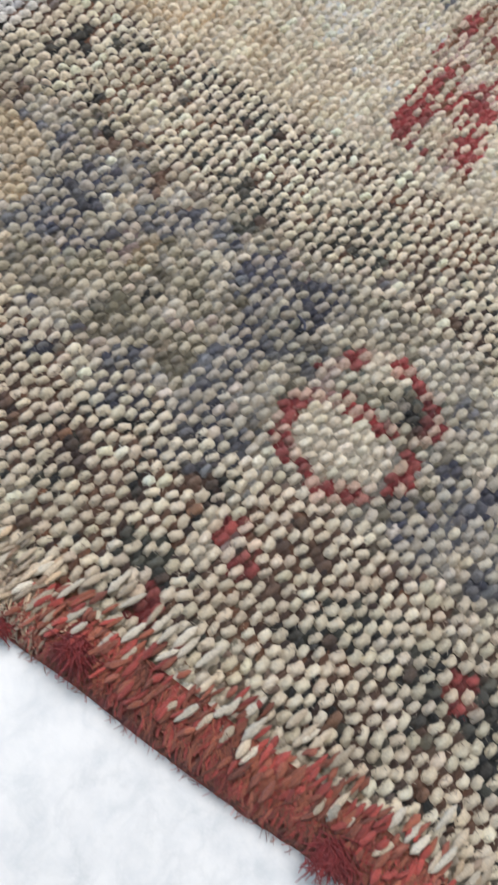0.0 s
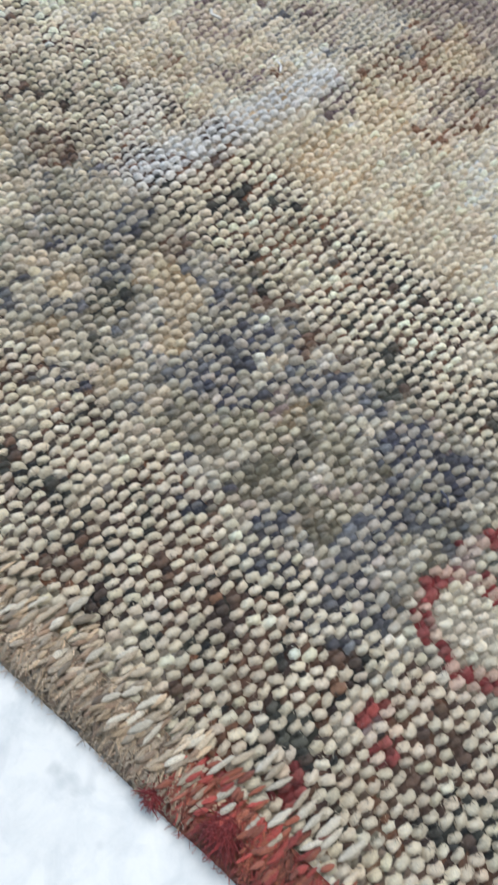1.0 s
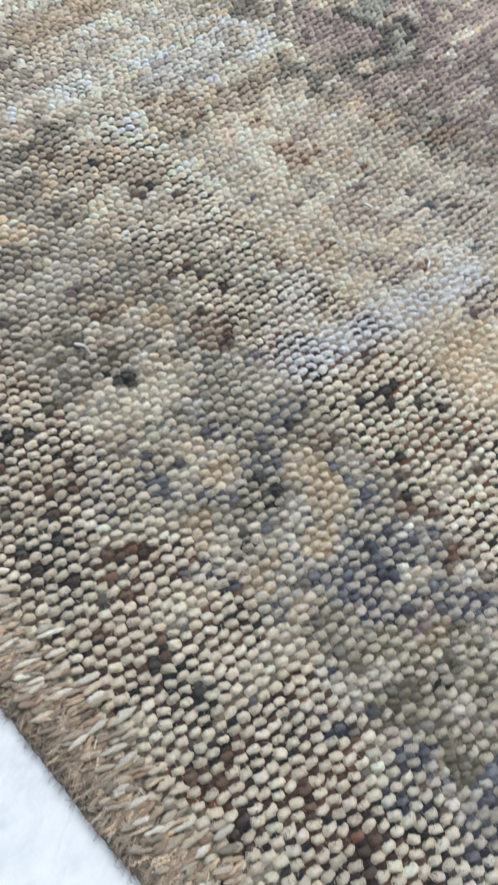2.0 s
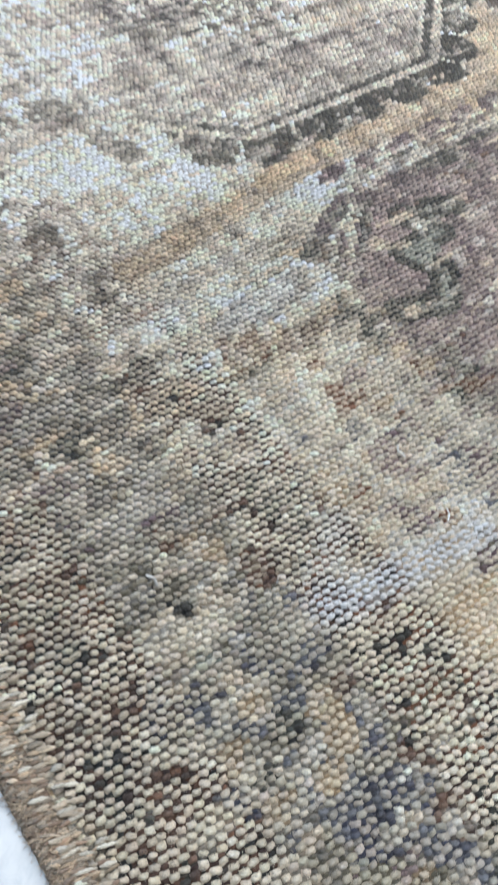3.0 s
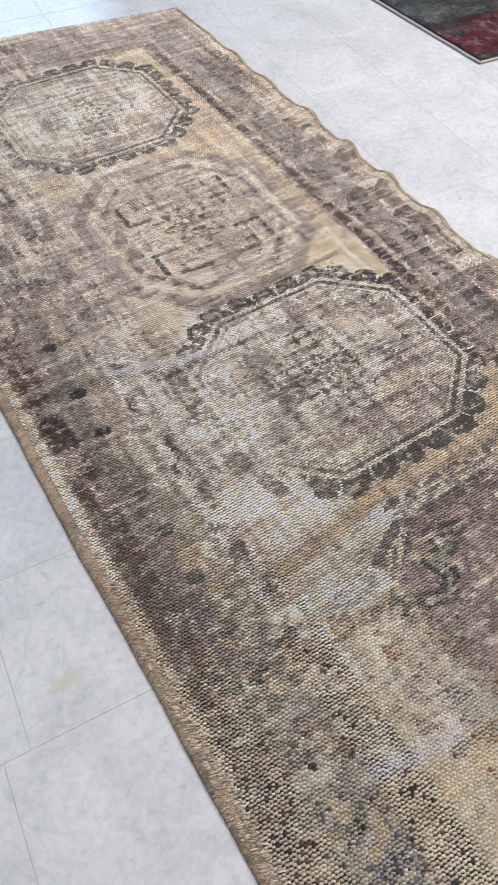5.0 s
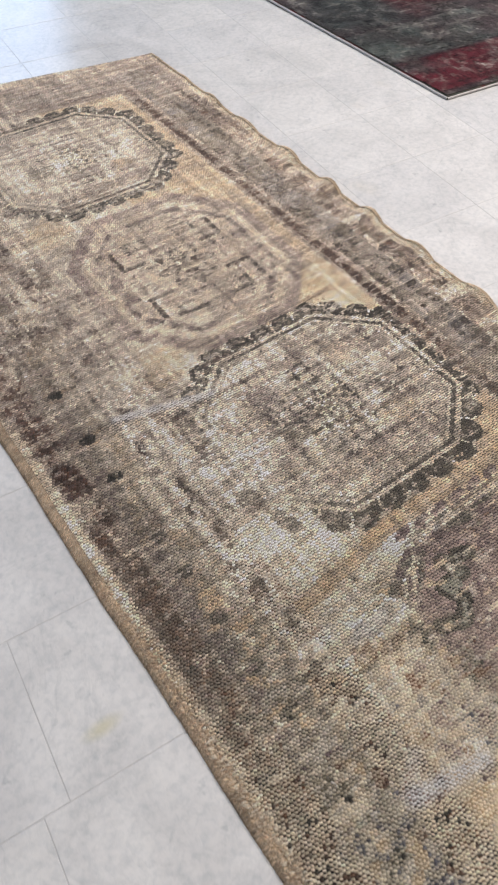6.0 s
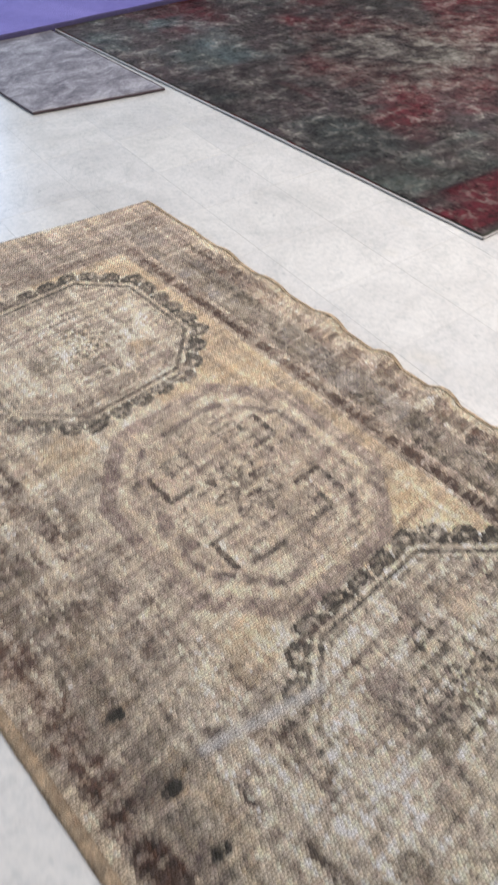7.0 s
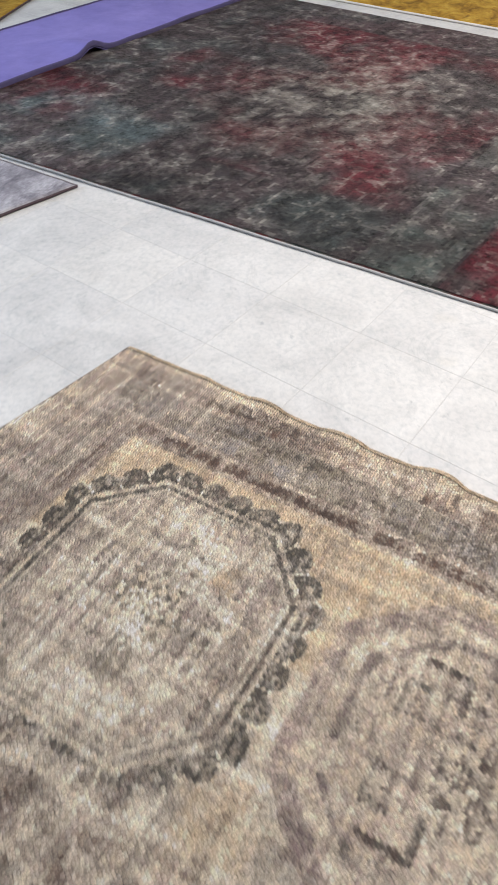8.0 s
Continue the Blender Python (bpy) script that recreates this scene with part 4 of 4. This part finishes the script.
    gx = gx + edge_sway(gy)
    lift = rug_lift(gx, gy)
    quad = (np.arange(ny - 1)[:, None, None] * nx + np.arange(nx - 1)[None, :, None] + np.array((0, 1, nx + 1, nx))[None, None]).reshape(-1, 4)
    top = np.c_[gx, gy, 0.0046 + lift]
    mid = top[quad].mean(1)
    ground = hollow_shade_dye(rug_design(mid[:, 0], mid[:, 1])) * 0.85
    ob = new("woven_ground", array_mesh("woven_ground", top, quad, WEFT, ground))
    ob.parent = root
    return root


def fill_dye(me, dye):
    layer = me.attributes.new("dye", "FLOAT_COLOR", "FACE")
    layer.data.foreach_set("color", np.c_[dye, np.ones(len(dye))].astype(np.float32).ravel())


def strands(name, root, label, x, y, z, dx, dy, dz, thick, hue, mat, sides=5, steps=4, sag=0.0, lump=0.0, tip=0.55):
    """Short yarn lengths from (x, y, z), each going (dx, dy, dz) with a little arch, as tapered tubes in one mesh."""
    n = len(x)
    t = np.linspace(0, 1, steps)
    ang = np.linspace(0, 2 * np.pi, sides, endpoint=False)
    path = np.stack([x[:, None] + dx[:, None] * t, y[:, None] + dy[:, None] * t, z[:, None] + dz[:, None] * t + sag * np.sin(np.pi * t)[None]], -1)
    way = np.stack([dx, dy, dz], -1)
    way /= np.linalg.norm(way, axis=1, keepdims=True)
    side = np.cross(way, (0, 0, 1.0))
    side /= np.maximum(np.linalg.norm(side, axis=1, keepdims=True), 1e-6)
    up = np.cross(side, way)
    fat = thick[:, None] * (tip + (1 - tip) * (np.sin(np.pi * (0.12 + 0.8 * t)) if tip > 0.3 else np.abs(np.sin(np.pi * t)) ** 0.55))[None]
    fat = fat * (1 + lump * rng.normal(0, 1, fat.shape))
    ring = np.cos(ang)[None, None, :, None] * side[:, None, None] + np.sin(ang)[None, None, :, None] * up[:, None, None]
    verts = (path[:, :, None] + ring * fat[:, :, None, None]).reshape(-1, 3)
    cell = np.array([(a * sides + b, a * sides + (b + 1) % sides, (a + 1) * sides + (b + 1) % sides, (a + 1) * sides + b) for a in range(steps - 1) for b in range(sides)])
    quads = (np.arange(n)[:, None, None] * steps * sides + cell[None]).reshape(-1, 4)
    dye = (RGB[hue] if hue.ndim == 1 else hue) * np.clip(rng.normal(1, 0.16, (n, 1)), 0.5, 1.5)
    ob = new(name, array_mesh(name, verts, quads, mat, np.repeat(np.clip(dye, 0, 0.9), len(cell), 0)))
    ob.parent = root
    return tagged(ob, label, kind="stuff")


def edge_hues(y, left):
    n = len(y)
    mended = left & (y > 0.08) & (y < 0.224 + 0.006 * rng.normal(0, 1, n))
    warm = np.array([HUE[k] for k in ("red", "rust", "rust", "red", "brown")])[rng.integers(0, 5, n)]
    camel = np.array([HUE[k] for k in ("sand", "gold", "rust", "stone", "gold", "stone", "brown")])[rng.integers(0, 7, n)]
    rgb = RGB[np.where(mended, warm, camel)]
    mean = np.where(mended[:, None], RGB[HUE["red"]] * 0.55 + RGB[HUE["rust"]] * 0.45, (RGB[HUE["sand"]] * 0.50 + RGB[HUE["rust"]] * 0.25 + RGB[HUE["stone"]] * 0.25) if np.all(left) else (RGB[HUE["sand"]] * 0.8 + RGB[HUE["stone"]] * 0.2))
    return (0.45 * rgb + 0.55 * mean) * (0.72 + 0.7 * soft_noise(0 * y, y, 0.011, 501) + 0.5 * rng.random(n))[:, None]


def build_selvedges(root):
    """Overcast long edges: close wool wraps over a rounded edge, red where it was mended, camel elsewhere, pale stitches running in over the knots."""
    for left in (True, False):
        out, depth = (-1, 0.019) if left else (1, 0.011)
        rim = lambda y: (0.0022 if left else RUG_W - 0.0005) + edge_sway(y)
        profile = lambda y, s: (rim(y) - out * depth * (1 - s), 0.0002 + 0.0074 * np.sqrt(np.clip(1 - s ** 1.8, 0, 1)))
        # the rounded cord under the wraps
        ys, ss = np.linspace(RUG_Y0, RUG_Y1 - 0.003, 1500), np.linspace(0, 1, 9)
        gy, gs = [g.ravel() for g in np.meshgrid(ys, ss, indexing="ij")]
        gx, gz = profile(gy, gs)
        gz = gz + rug_lift(gx, gy) + 0.0003 * rng.normal(0, 1, len(gx)) - 0.0004
        quad = (np.arange(len(ys) - 1)[:, None, None] * 9 + np.arange(8)[None, :, None] + (np.array((0, 1, 10, 9)) if not left else np.array((0, 9, 10, 1)))[None, None]).reshape(-1, 4)
        # left cord at 0.6 of the edge colours, right cord at full
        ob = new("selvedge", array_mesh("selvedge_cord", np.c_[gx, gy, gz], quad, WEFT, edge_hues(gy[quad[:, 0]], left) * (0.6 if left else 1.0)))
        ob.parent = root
        tagged(ob, "overcast wool edge, red-mended at one stretch" if left else "overcast camel wool edge")
        # the wraps
        y = np.arange(-0.02 if left else 0.6, RUG_Y1 - 0.004, 0.00018 if left else 0.0009)
        y = y + rng.normal(0, 0.0004, len(y))
        n, steps, sides = len(y), 6, 5
        s0 = rng.uniform(0.0, 0.62, n)
        s = s0[:, None] + (np.minimum(1.0, s0 + rng.uniform(0.25, 0.5, n)) - s0)[:, None] * np.linspace(0, 1, steps)[None]
        yy = y[:, None] - rng.uniform(-0.0035, 0.0055, n)[:, None] * np.linspace(0, 1, steps)[None] + 0.0003 * rng.normal(0, 1, s.shape)
        px, pz = profile(yy, s)
        pz = pz + 0.0004 + rug_lift(px, yy)
        fat = rng.uniform(0.00028, 0.00062, n)[:, None] * (0.5 + 0.5 * np.sin(np.pi * np.linspace(0.1, 0.9, steps)))[None]
        ang = np.linspace(0, 2 * np.pi, sides, endpoint=False)
        verts = np.stack([px[:, :, None] + 0 * ang, yy[:, :, None] + fat[:, :, None] * np.cos(ang) * 1.25, pz[:, :, None] + fat[:, :, None] * np.sin(ang)], -1).reshape(-1, 3)
        cell = np.array([(a * sides + b, a * sides + (b + 1) % sides, (a + 1) * sides + (b + 1) % sides, (a + 1) * sides + b) for a in range(steps - 1) for b in range(sides)])
        quads = (np.arange(n)[:, None, None] * steps * sides + cell[None]).reshape(-1, 4)
        dye = edge_hues(y, left) * np.clip(rng.normal(1, 0.24, (n, 1)), 0.45, 1.6)
        ob = new("selvedge", array_mesh("wraps", verts, quads, PILE, np.repeat(dye, len(cell), 0)))
        ob.parent = root
        tagged(ob, "wool wraps of the edge", kind="stuff")
        # fuzz
        m = int(n * (1.8 if left else 1.0))
        fy = rng.uniform(0.0 if left else 0.6, RUG_Y1 - 0.01, m)
        fx, fz = profile(fy, rng.uniform(0, 1, m))
        a = rng.normal(0, 1.0, m)
        strands("selvedge", root, "loose edge fuzz", fx, fy, fz + rug_lift(fx, fy), out * np.cos(a) * 0.0028, np.sin(a) * 0.003, rng.normal(0.0006, 0.0009, m), np.full(m, 0.00013), edge_hues(fy, left), PILE, sides=3, steps=3, sag=0.0005)
    y = np.arange(0.04, 0.62, 0.0048)
    y = np.r_[y, y + 0.0024] + rng.normal(0, 0.0008, 2 * len(y))
    y = y[(y > 0.225) | (rng.random(len(y)) < 0.85)]
    n = len(y)
    x = rng.choice((0.0125, 0.0200, 0.0265), n) + rng.normal(0, 0.0012, n) + edge_sway(y)
    kinds = np.array([HUE[k] for k in ("cream", "sand", "sand", "cream")])[rng.integers(0, 4, n)]
    strands("edge_stitch", root, "pale overcast stitches", x, y, 0.0079 + rng.normal(0, 0.0003, n) + rug_lift(x, y), rng.uniform(0.0065, 0.0105, n), rng.uniform(-0.0045, -0.0005, n),
            rng.normal(0, 0.0004, n), rng.uniform(0.0010, 0.0015, n), kinds, PILE, sides=7, steps=8, sag=0.0005, lump=0.13, tip=0.08)
    # dyed wraps that reach in between the stitches
    y = rng.uniform(0.05, 0.9, 1500)
    x = rng.uniform(0.008, 0.026, 1500) * np.where(rng.random(1500) < 0.5, 0.8, 1) + edge_sway(y)
    strands("selvedge", root, "wool wraps between the stitches", x, y, 0.0076 + rng.normal(0, 0.0004, 1500) + rug_lift(x, y), rng.uniform(0.004, 0.008, 1500), rng.uniform(-0.004, 0.0, 1500),
            rng.normal(0, 0.0004, 1500), rng.uniform(0.0006, 0.0012, 1500), edge_hues(y, np.full(1500, True)), PILE, sides=6, steps=6, sag=0.0004, lump=0.15, tip=0.1)


def fluff_at(name, root, label, places):
    """Frayed tufts of fibre that stand out of the edge and droop to the floor: x, y, z, length, hue, count."""
    for px, py, pz, size, hue, count in places:
        a = rng.normal(math.pi * 1.18, 0.75, count)
        reach = size * rng.uniform(0.25, 1.0, count)
        strands(name, root, label, px + rng.normal(0, size * 0.22, count), py + rng.normal(0, size * 0.25, count), pz + rng.uniform(-0.001, 0.001, count), np.cos(a) * reach,
                np.sin(a) * reach, -rng.uniform(0.0, 0.45, count) * pz, np.full(count, 0.00019), np.full(count, HUE[hue]), PILE, sides=3, steps=6, sag=size * 0.16)


rug = build_rug()
build_selvedges(rug)
fluff_at("loose_tuft", rug, "frayed red wool tuft", [(0.012, 0.206, 0.0085, 0.009, "red", 320), (0.005, 0.229, 0.005, 0.0055, "red", 150), (0.008, 0.112, 0.0075, 0.009, "red", 300)])


def loose_thread(name, label, points, thick, hue):
    x, y = np.array(points, float).T
    z = 0.0088 + rug_lift(x, y)
    ends = np.stack([x, y, z], -1)
    root = tagged(new(name), label, "thread")
    strands("fibre", root, "", ends[:-1, 0], ends[:-1, 1], ends[:-1, 2], np.diff(x), np.diff(y), np.diff(z) + 1e-5, np.full(len(x) - 1, thick), np.full(len(x) - 1, HUE[hue]), PILE)
    return root


loose_thread("lint", "short white lint thread lying on the rug", [(0.118, 0.478), (0.121, 0.474), (0.120, 0.469)], 0.0009, "white")
loose_thread("lint", "short white lint thread lying on the rug", [(0.300, 0.455), (0.297, 0.452), (0.298, 0.446)], 0.0009, "white")
loose_thread("lint", "short white lint thread lying on the rug", [(0.292, 0.404), (0.290, 0.400), (0.285, 0.397)], 0.0006, "white")
loose_thread("lint", "short blue thread caught in the rug", [(0.150, 0.213), (0.149, 0.209), (0.146, 0.207)], 0.0006, "navy")


# ---- other carpets on the floor ----
def carpet(name, label, corners, high, mat, edge_mat, edge_label, ripple=0.0, steps=48, fold=None):
    """A flat carpet: corners near-left, near-right, far-right, far-left; a body, and a bound edge on each side."""
    root = tagged(new(name), label, "carpet")
    a, b, c, e = [Vector((*p, 0)) for p in corners]

    def lift(s, t):
        rim = min(t, 1 - t, s, 1 - s)
        crease = fold[1] * math.exp(-(((s - fold[0]) / fold[2]) ** 2)) * max(0.0, 1 - t / 0.5) if fold else 0.0
        return crease + ripple * max(0.0, 1 - rim / 0.12) * max(0.0, noise.noise(Vector((s * 9, t * 7, high * 900)))) if ripple else 0.0

    bm = bmesh.new()
    grid = [[bm.verts.new(a.lerp(b, s / steps).lerp(e.lerp(c, s / steps), t / steps) + Vector((0, 0, high + lift(s / steps, t / steps)))) for s in range(steps + 1)] for t in range(steps + 1)]
    for t in range(steps):
        for s in range(steps):
            bm.faces.new((grid[t][s], grid[t][s + 1], grid[t + 1][s + 1], grid[t + 1][s])).smooth = True
    rim = [grid[0][s] for s in range(steps + 1)] + [grid[t][steps] for t in range(1, steps + 1)] + [grid[steps][s] for s in range(steps - 1, -1, -1)] + [grid[t][0] for t in range(steps - 1, 0, -1)]
    low = [bm.verts.new(v.co - Vector((0, 0, high - 0.0015))) for v in rim]
    for k in range(len(rim)):
        bm.faces.new((rim[k - 1], low[k - 1], low[k], rim[k]))
    part("carpet_body", bm, mat, root)
    sides = [(0, 0, 1, 0), (1, 0, 1, 1), (1, 1, 0, 1), (0, 1, 0, 0)]
    for s0, t0, s1, t1 in sides:
        cu = bmesh.new()
        rings = []
        for k in range(steps + 1):
            f = k / steps
            s, t = s0 + (s1 - s0) * f, t0 + (t1 - t0) * f
            p = a.lerp(b, s).lerp(e.lerp(c, s), t) + Vector((0, 0, high * 0.72 + lift(s, t)))
            d = ((b - a) if t0 == t1 else (e - a)).normalized()
            side = Vector((d.y, -d.x, 0))
            wob = 0.002 * noise.noise(Vector((p.x * 20, p.y * 20, 3)))
            rings.append([cu.verts.new(p + side * (0.0022 * math.cos(w) + wob) + Vector((0, 0, (high * 0.55) * math.sin(w)))) for w in (0.5, 1.57, 2.6, 3.7, 4.71, 5.7)])
        for r0, r1 in zip(rings, rings[1:]):
            for k in range(6):
                cu.faces.new((r0[k - 1], r0[k], r1[k], r1[k - 1])).smooth = True
        bmesh.ops.recalc_face_normals(cu, faces=cu.faces)
        part("edge_binding", cu, edge_mat, root, edge_label)
    return root


DARK = carpet_material("overdyed_dark", [(0.30, (0.030, 0.032, 0.030)), (0.42, (0.060, 0.068, 0.058)), (0.50, (0.085, 0.066, 0.058)), (0.56, (0.100, 0.024, 0.024)), (0.63, (0.060, 0.058, 0.052)), (0.74, (0.15, 0.15, 0.125))], 3.2, (1, 1.9))
GREYR = carpet_material("grey_pile", [(0.35, (0.13, 0.12, 0.14)), (0.5, (0.23, 0.22, 0.24)), (0.65, (0.36, 0.35, 0.37))], 9.0, (1, 1.5))
PURPLE = carpet_material("violet_backing", [(0.3, (0.15, 0.13, 0.34)), (0.7, (0.23, 0.20, 0.46))], 2.5, (1, 1), 0.15)
GOLDR = carpet_material("gold_pile", [(0.35, (0.14, 0.07, 0.012)), (0.5, (0.32, 0.18, 0.025)), (0.65, (0.44, 0.28, 0.05))], 8.0, (1, 1.5))
PALE_EDGE = plain_material("pale_cotton_edge", (0.42, 0.40, 0.38), 0.9, 60)
DARK_EDGE = plain_material("dark_wool_edge", (0.06, 0.04, 0.045), 0.9, 60)
VIOLET_EDGE = plain_material("violet_wool_edge", (0.06, 0.05, 0.12), 0.9, 60)
GOLD_EDGE = plain_material("pale_fringe", (0.60, 0.56, 0.50), 0.9, 60)

dark_carpet = carpet("carpet", "dark red and green overdyed distressed carpet lying flat on marble", [(1.565, 1.645), (3.74, 1.42), (3.74, 3.95), (1.515, 3.95)], 0.007, DARK, PALE_EDGE, "pale bound edge", 0.004)
carpet("carpet", "small pale grey patterned carpet lying on marble", [(1.043, 3.01), (1.503, 2.915), (1.503, 4.0), (1.043, 4.0)], 0.008, GREYR, DARK_EDGE, "dark bound edge")
carpet("carpet", "violet carpet turned face down over other carpets", [(0.55, 3.66), (3.62, 3.60), (3.62, 4.08), (0.55, 4.14)], 0.021, PURPLE, VIOLET_EDGE, "dark violet edge", 0.012, 96, (0.612, 0.034, 0.022))
carpet("carpet", "golden yellow patterned carpet with a pale edge lying on marble", [(3.93, 1.0), (6.0, 0.8), (6.05, 3.5), (3.88, 3.6)], 0.009, GOLDR, GOLD_EDGE, "pale fringe edge")
carpet("carpet", "olive gold carpet lying on marble by the far wall", [(1.2, 4.32), (2.52, 4.25), (3.05, 4.46), (1.2, 5.6)], 0.009, GOLDR, DARK_EDGE, "dark bound edge")


def dark_pile(root):
    """The overdyed carpet's knotted face: red ground, grey-green borders and worn pale scrollwork."""
    nx, ny = 240, 260
    s, t = np.meshgrid(np.linspace(0.004, 0.996, nx), np.linspace(0.004, 0.996, ny))
    s, t = s.ravel(), t.ravel()
    a, b, c, e = [np.array(p) for p in ((1.565, 1.645), (3.74, 1.42), (3.74, 3.95), (1.515, 3.95))]
    p = (a[None] * (1 - s)[:, None] + b[None] * s[:, None]) * (1 - t)[:, None] + (e[None] * (1 - s)[:, None] + c[None] * s[:, None]) * t[:, None]
    quad = (np.arange(ny - 1)[:, None, None] * nx + np.arange(nx - 1)[None, :, None] + np.array((0, 1, nx + 1, nx))[None, None]).reshape(-1, 4)
    z = 0.0096 + 0.0008 * soft_noise(p[:, 0], p[:, 1], 0.012, 401)
    u, v = s[quad].mean(1) * 2.2, t[quad].mean(1) * 2.4
    rim = np.minimum(np.minimum(u, 2.2 - u), np.minimum(v, 2.4 - v))
    big, med, small = patchy(u, v, 0.42, 411), patchy(u, v, (0.16, 0.12), 421), patchy(u, v, (0.05, 0.04), 431)
    scroll = np.exp(-((patchy(u, v, 0.075, 441) - 0.5) / 0.045) ** 2) + np.exp(-((patchy(u, v, 0.05, 451) - 0.48) / 0.04) ** 2)
    mixd = lambda base, colour, w: base + np.clip(w, 0, 1)[:, None] * (np.array(colour)[None] - base)
    col = np.tile(np.array((0.040, 0.031, 0.031)), (len(quad), 1))
    col = mixd(col, (0.040, 0.043, 0.041), 3.0 * (med - 0.46))
    field = np.clip((rim - 0.30) / 0.02, 0, 1)
    front = np.clip((0.55 - v) / 0.1, 0, 1)
    col = mixd(col, (0.062, 0.014, 0.017), (0.2 + 0.8 * field) * 3.2 * (big - 0.40 + 0.6 * (med - 0.5)))
    col = mixd(col, (0.060, 0.010, 0.014), band(v, 0.03, 0.24, 0.02) * (0.35 + 3 * (med - 0.42)))
    col = mixd(col, (0.050, 0.060, 0.054), band(v, 0.25, 0.47, 0.03) * (0.25 + 2.2 * (med - 0.4)))
    col = mixd(col, (0.050, 0.062, 0.062), band(u, 0.0, 0.55, 0.1) * band(v, 1.3, 2.4, 0.2) * (0.2 + 2.2 * (med - 0.45)))
    col = mixd(col, (0.034, 0.040, 0.038), band(u, 0.02, 0.30, 0.05) * (1 - front) * (0.4 + 2.0 * (med - 0.45)))
    col = mixd(col, (0.020, 0.015, 0.017), 0.8 * (band(v, 0.235, 0.25, 0.01) + band(v, 0.47, 0.485, 0.01)))
    mid_u, mid_v = (u - 1.05) / 0.62, (v - 1.05) / 0.42
    col = mixd(col, (0.13, 0.12, 0.10), 0.75 * np.clip(1.15 - np.hypot(mid_u, mid_v), 0, 1) * (0.3 + 2.4 * (small - 0.4)))
    col = mixd(col, (0.19, 0.18, 0.155), 0.40 * scroll * (0.25 + 2.0 * np.abs(small - 0.40)))
    col = col * np.clip(0.35 + 1.9 * small + 0.9 * (patchy(u, v, (0.12, 0.012), 461) - 0.5) + rng.normal(0, 0.26, len(quad)), 0.25, 2.4)[:, None]
    col = col * (0.50 + 1.0 * patchy(u, v, (0.5, 0.34), 471))[:, None]
    ob = new("carpet_face", array_mesh("carpet_face", np.c_[p, z], quad, FLAT, np.clip(col, 0.004, 0.5)))
    ob.parent = root


dark_pile(dark_carpet)

# ---- the marble floor ----
floor = tagged(new("floor"), "white marble tile floor with faint grey joints", "floor", kind="structure")
bm = bmesh.new()
box(bm, R["x0"], R["x1"], R["y0"], R["y1"], -0.12, -0.0005)
part("grout_bed", bm, GROUT, floor)

TILE, TURN, GAP = 0.24, radians(-5.5), 0.0016


def tile_mesh(broad, deep):
    bm = bmesh.new()
    h, v = (broad - GAP) / 2, (deep - GAP) / 2
    signs = ((-1, -1), (1, -1), (1, 1), (-1, 1))
    outer = [bm.verts.new((sx * h, sy * v, -0.010)) for sx, sy in signs]
    lip = [bm.verts.new((sx * h, sy * v, -0.0002)) for sx, sy in signs]
    top = [bm.verts.new((sx * (h - 0.0003), sy * (v - 0.0003), 0)) for sx, sy in signs]
    bm.faces.new(top)
    for k in range(4):
        bm.faces.new((outer[k - 1], outer[k], lip[k], lip[k - 1]))
        bm.faces.new((lip[k - 1], lip[k], top[k], top[k - 1]))
    me = bpy.data.meshes.new("tile")
    bm.to_mesh(me)
    bm.free()
    me.materials.append(MARBLE)
    return me


LONG = (0.31, 0.60)
meshes = {TILE: tile_mesh(TILE, TILE), LONG[1]: tile_mesh(*LONG)}
rest_v, rest_f = [], []
turn = Matrix.Rotation(TURN, 3, "Z")
tile_rng = random.Random(5)
for row in range(-20, 34):
    # one row of long tiles, all others square
    broad, deep = LONG if row == 0 else (TILE, TILE)
    mid = -0.18 if row == 0 else row * TILE - (0.36 if row < 0 else 0)
    for col in range(-24, 32):
        c = turn @ Vector(((col + 0.5 * (row > 1)) * broad + (0.026 if row > 1 else 0.002), mid, 0)) + Vector((-0.055, 0.525, 0))
        if not (R["x0"] + 0.17 < c.x < R["x1"] - 0.17 and R["y0"] + 0.17 < c.y < R["y1"] - 0.17):
            continue
        if -0.75 < c.x < 1.75 and 0.0 < c.y < 3.75 and not (0.2 < c.x < 0.8 and c.y < 2.1):
            ob = new("tile", meshes[deep])
            ob.parent = floor
            ob.matrix_world = Matrix.Translation(c + Vector((0, 0, tile_rng.uniform(-0.0001, 0.0)))) @ Matrix.Rotation(TURN, 4, "Z")
        else:
            h, v, s = (broad - GAP) / 2, (deep - GAP) / 2, len(rest_v)
            rest_v += [c + turn @ Vector((sx * h, sy * v, 0)) for sx, sy in ((-1, -1), (1, -1), (1, 1), (-1, 1))]
            rest_f.append((s, s + 1, s + 2, s + 3))
me = bpy.data.meshes.new("outer_tiles")
me.from_pydata([tuple(v) for v in rest_v], [], rest_f)
me.materials.append(MARBLE)
ob = tagged(new("outer_tiles", me), kind="stuff")
ob.parent = floor
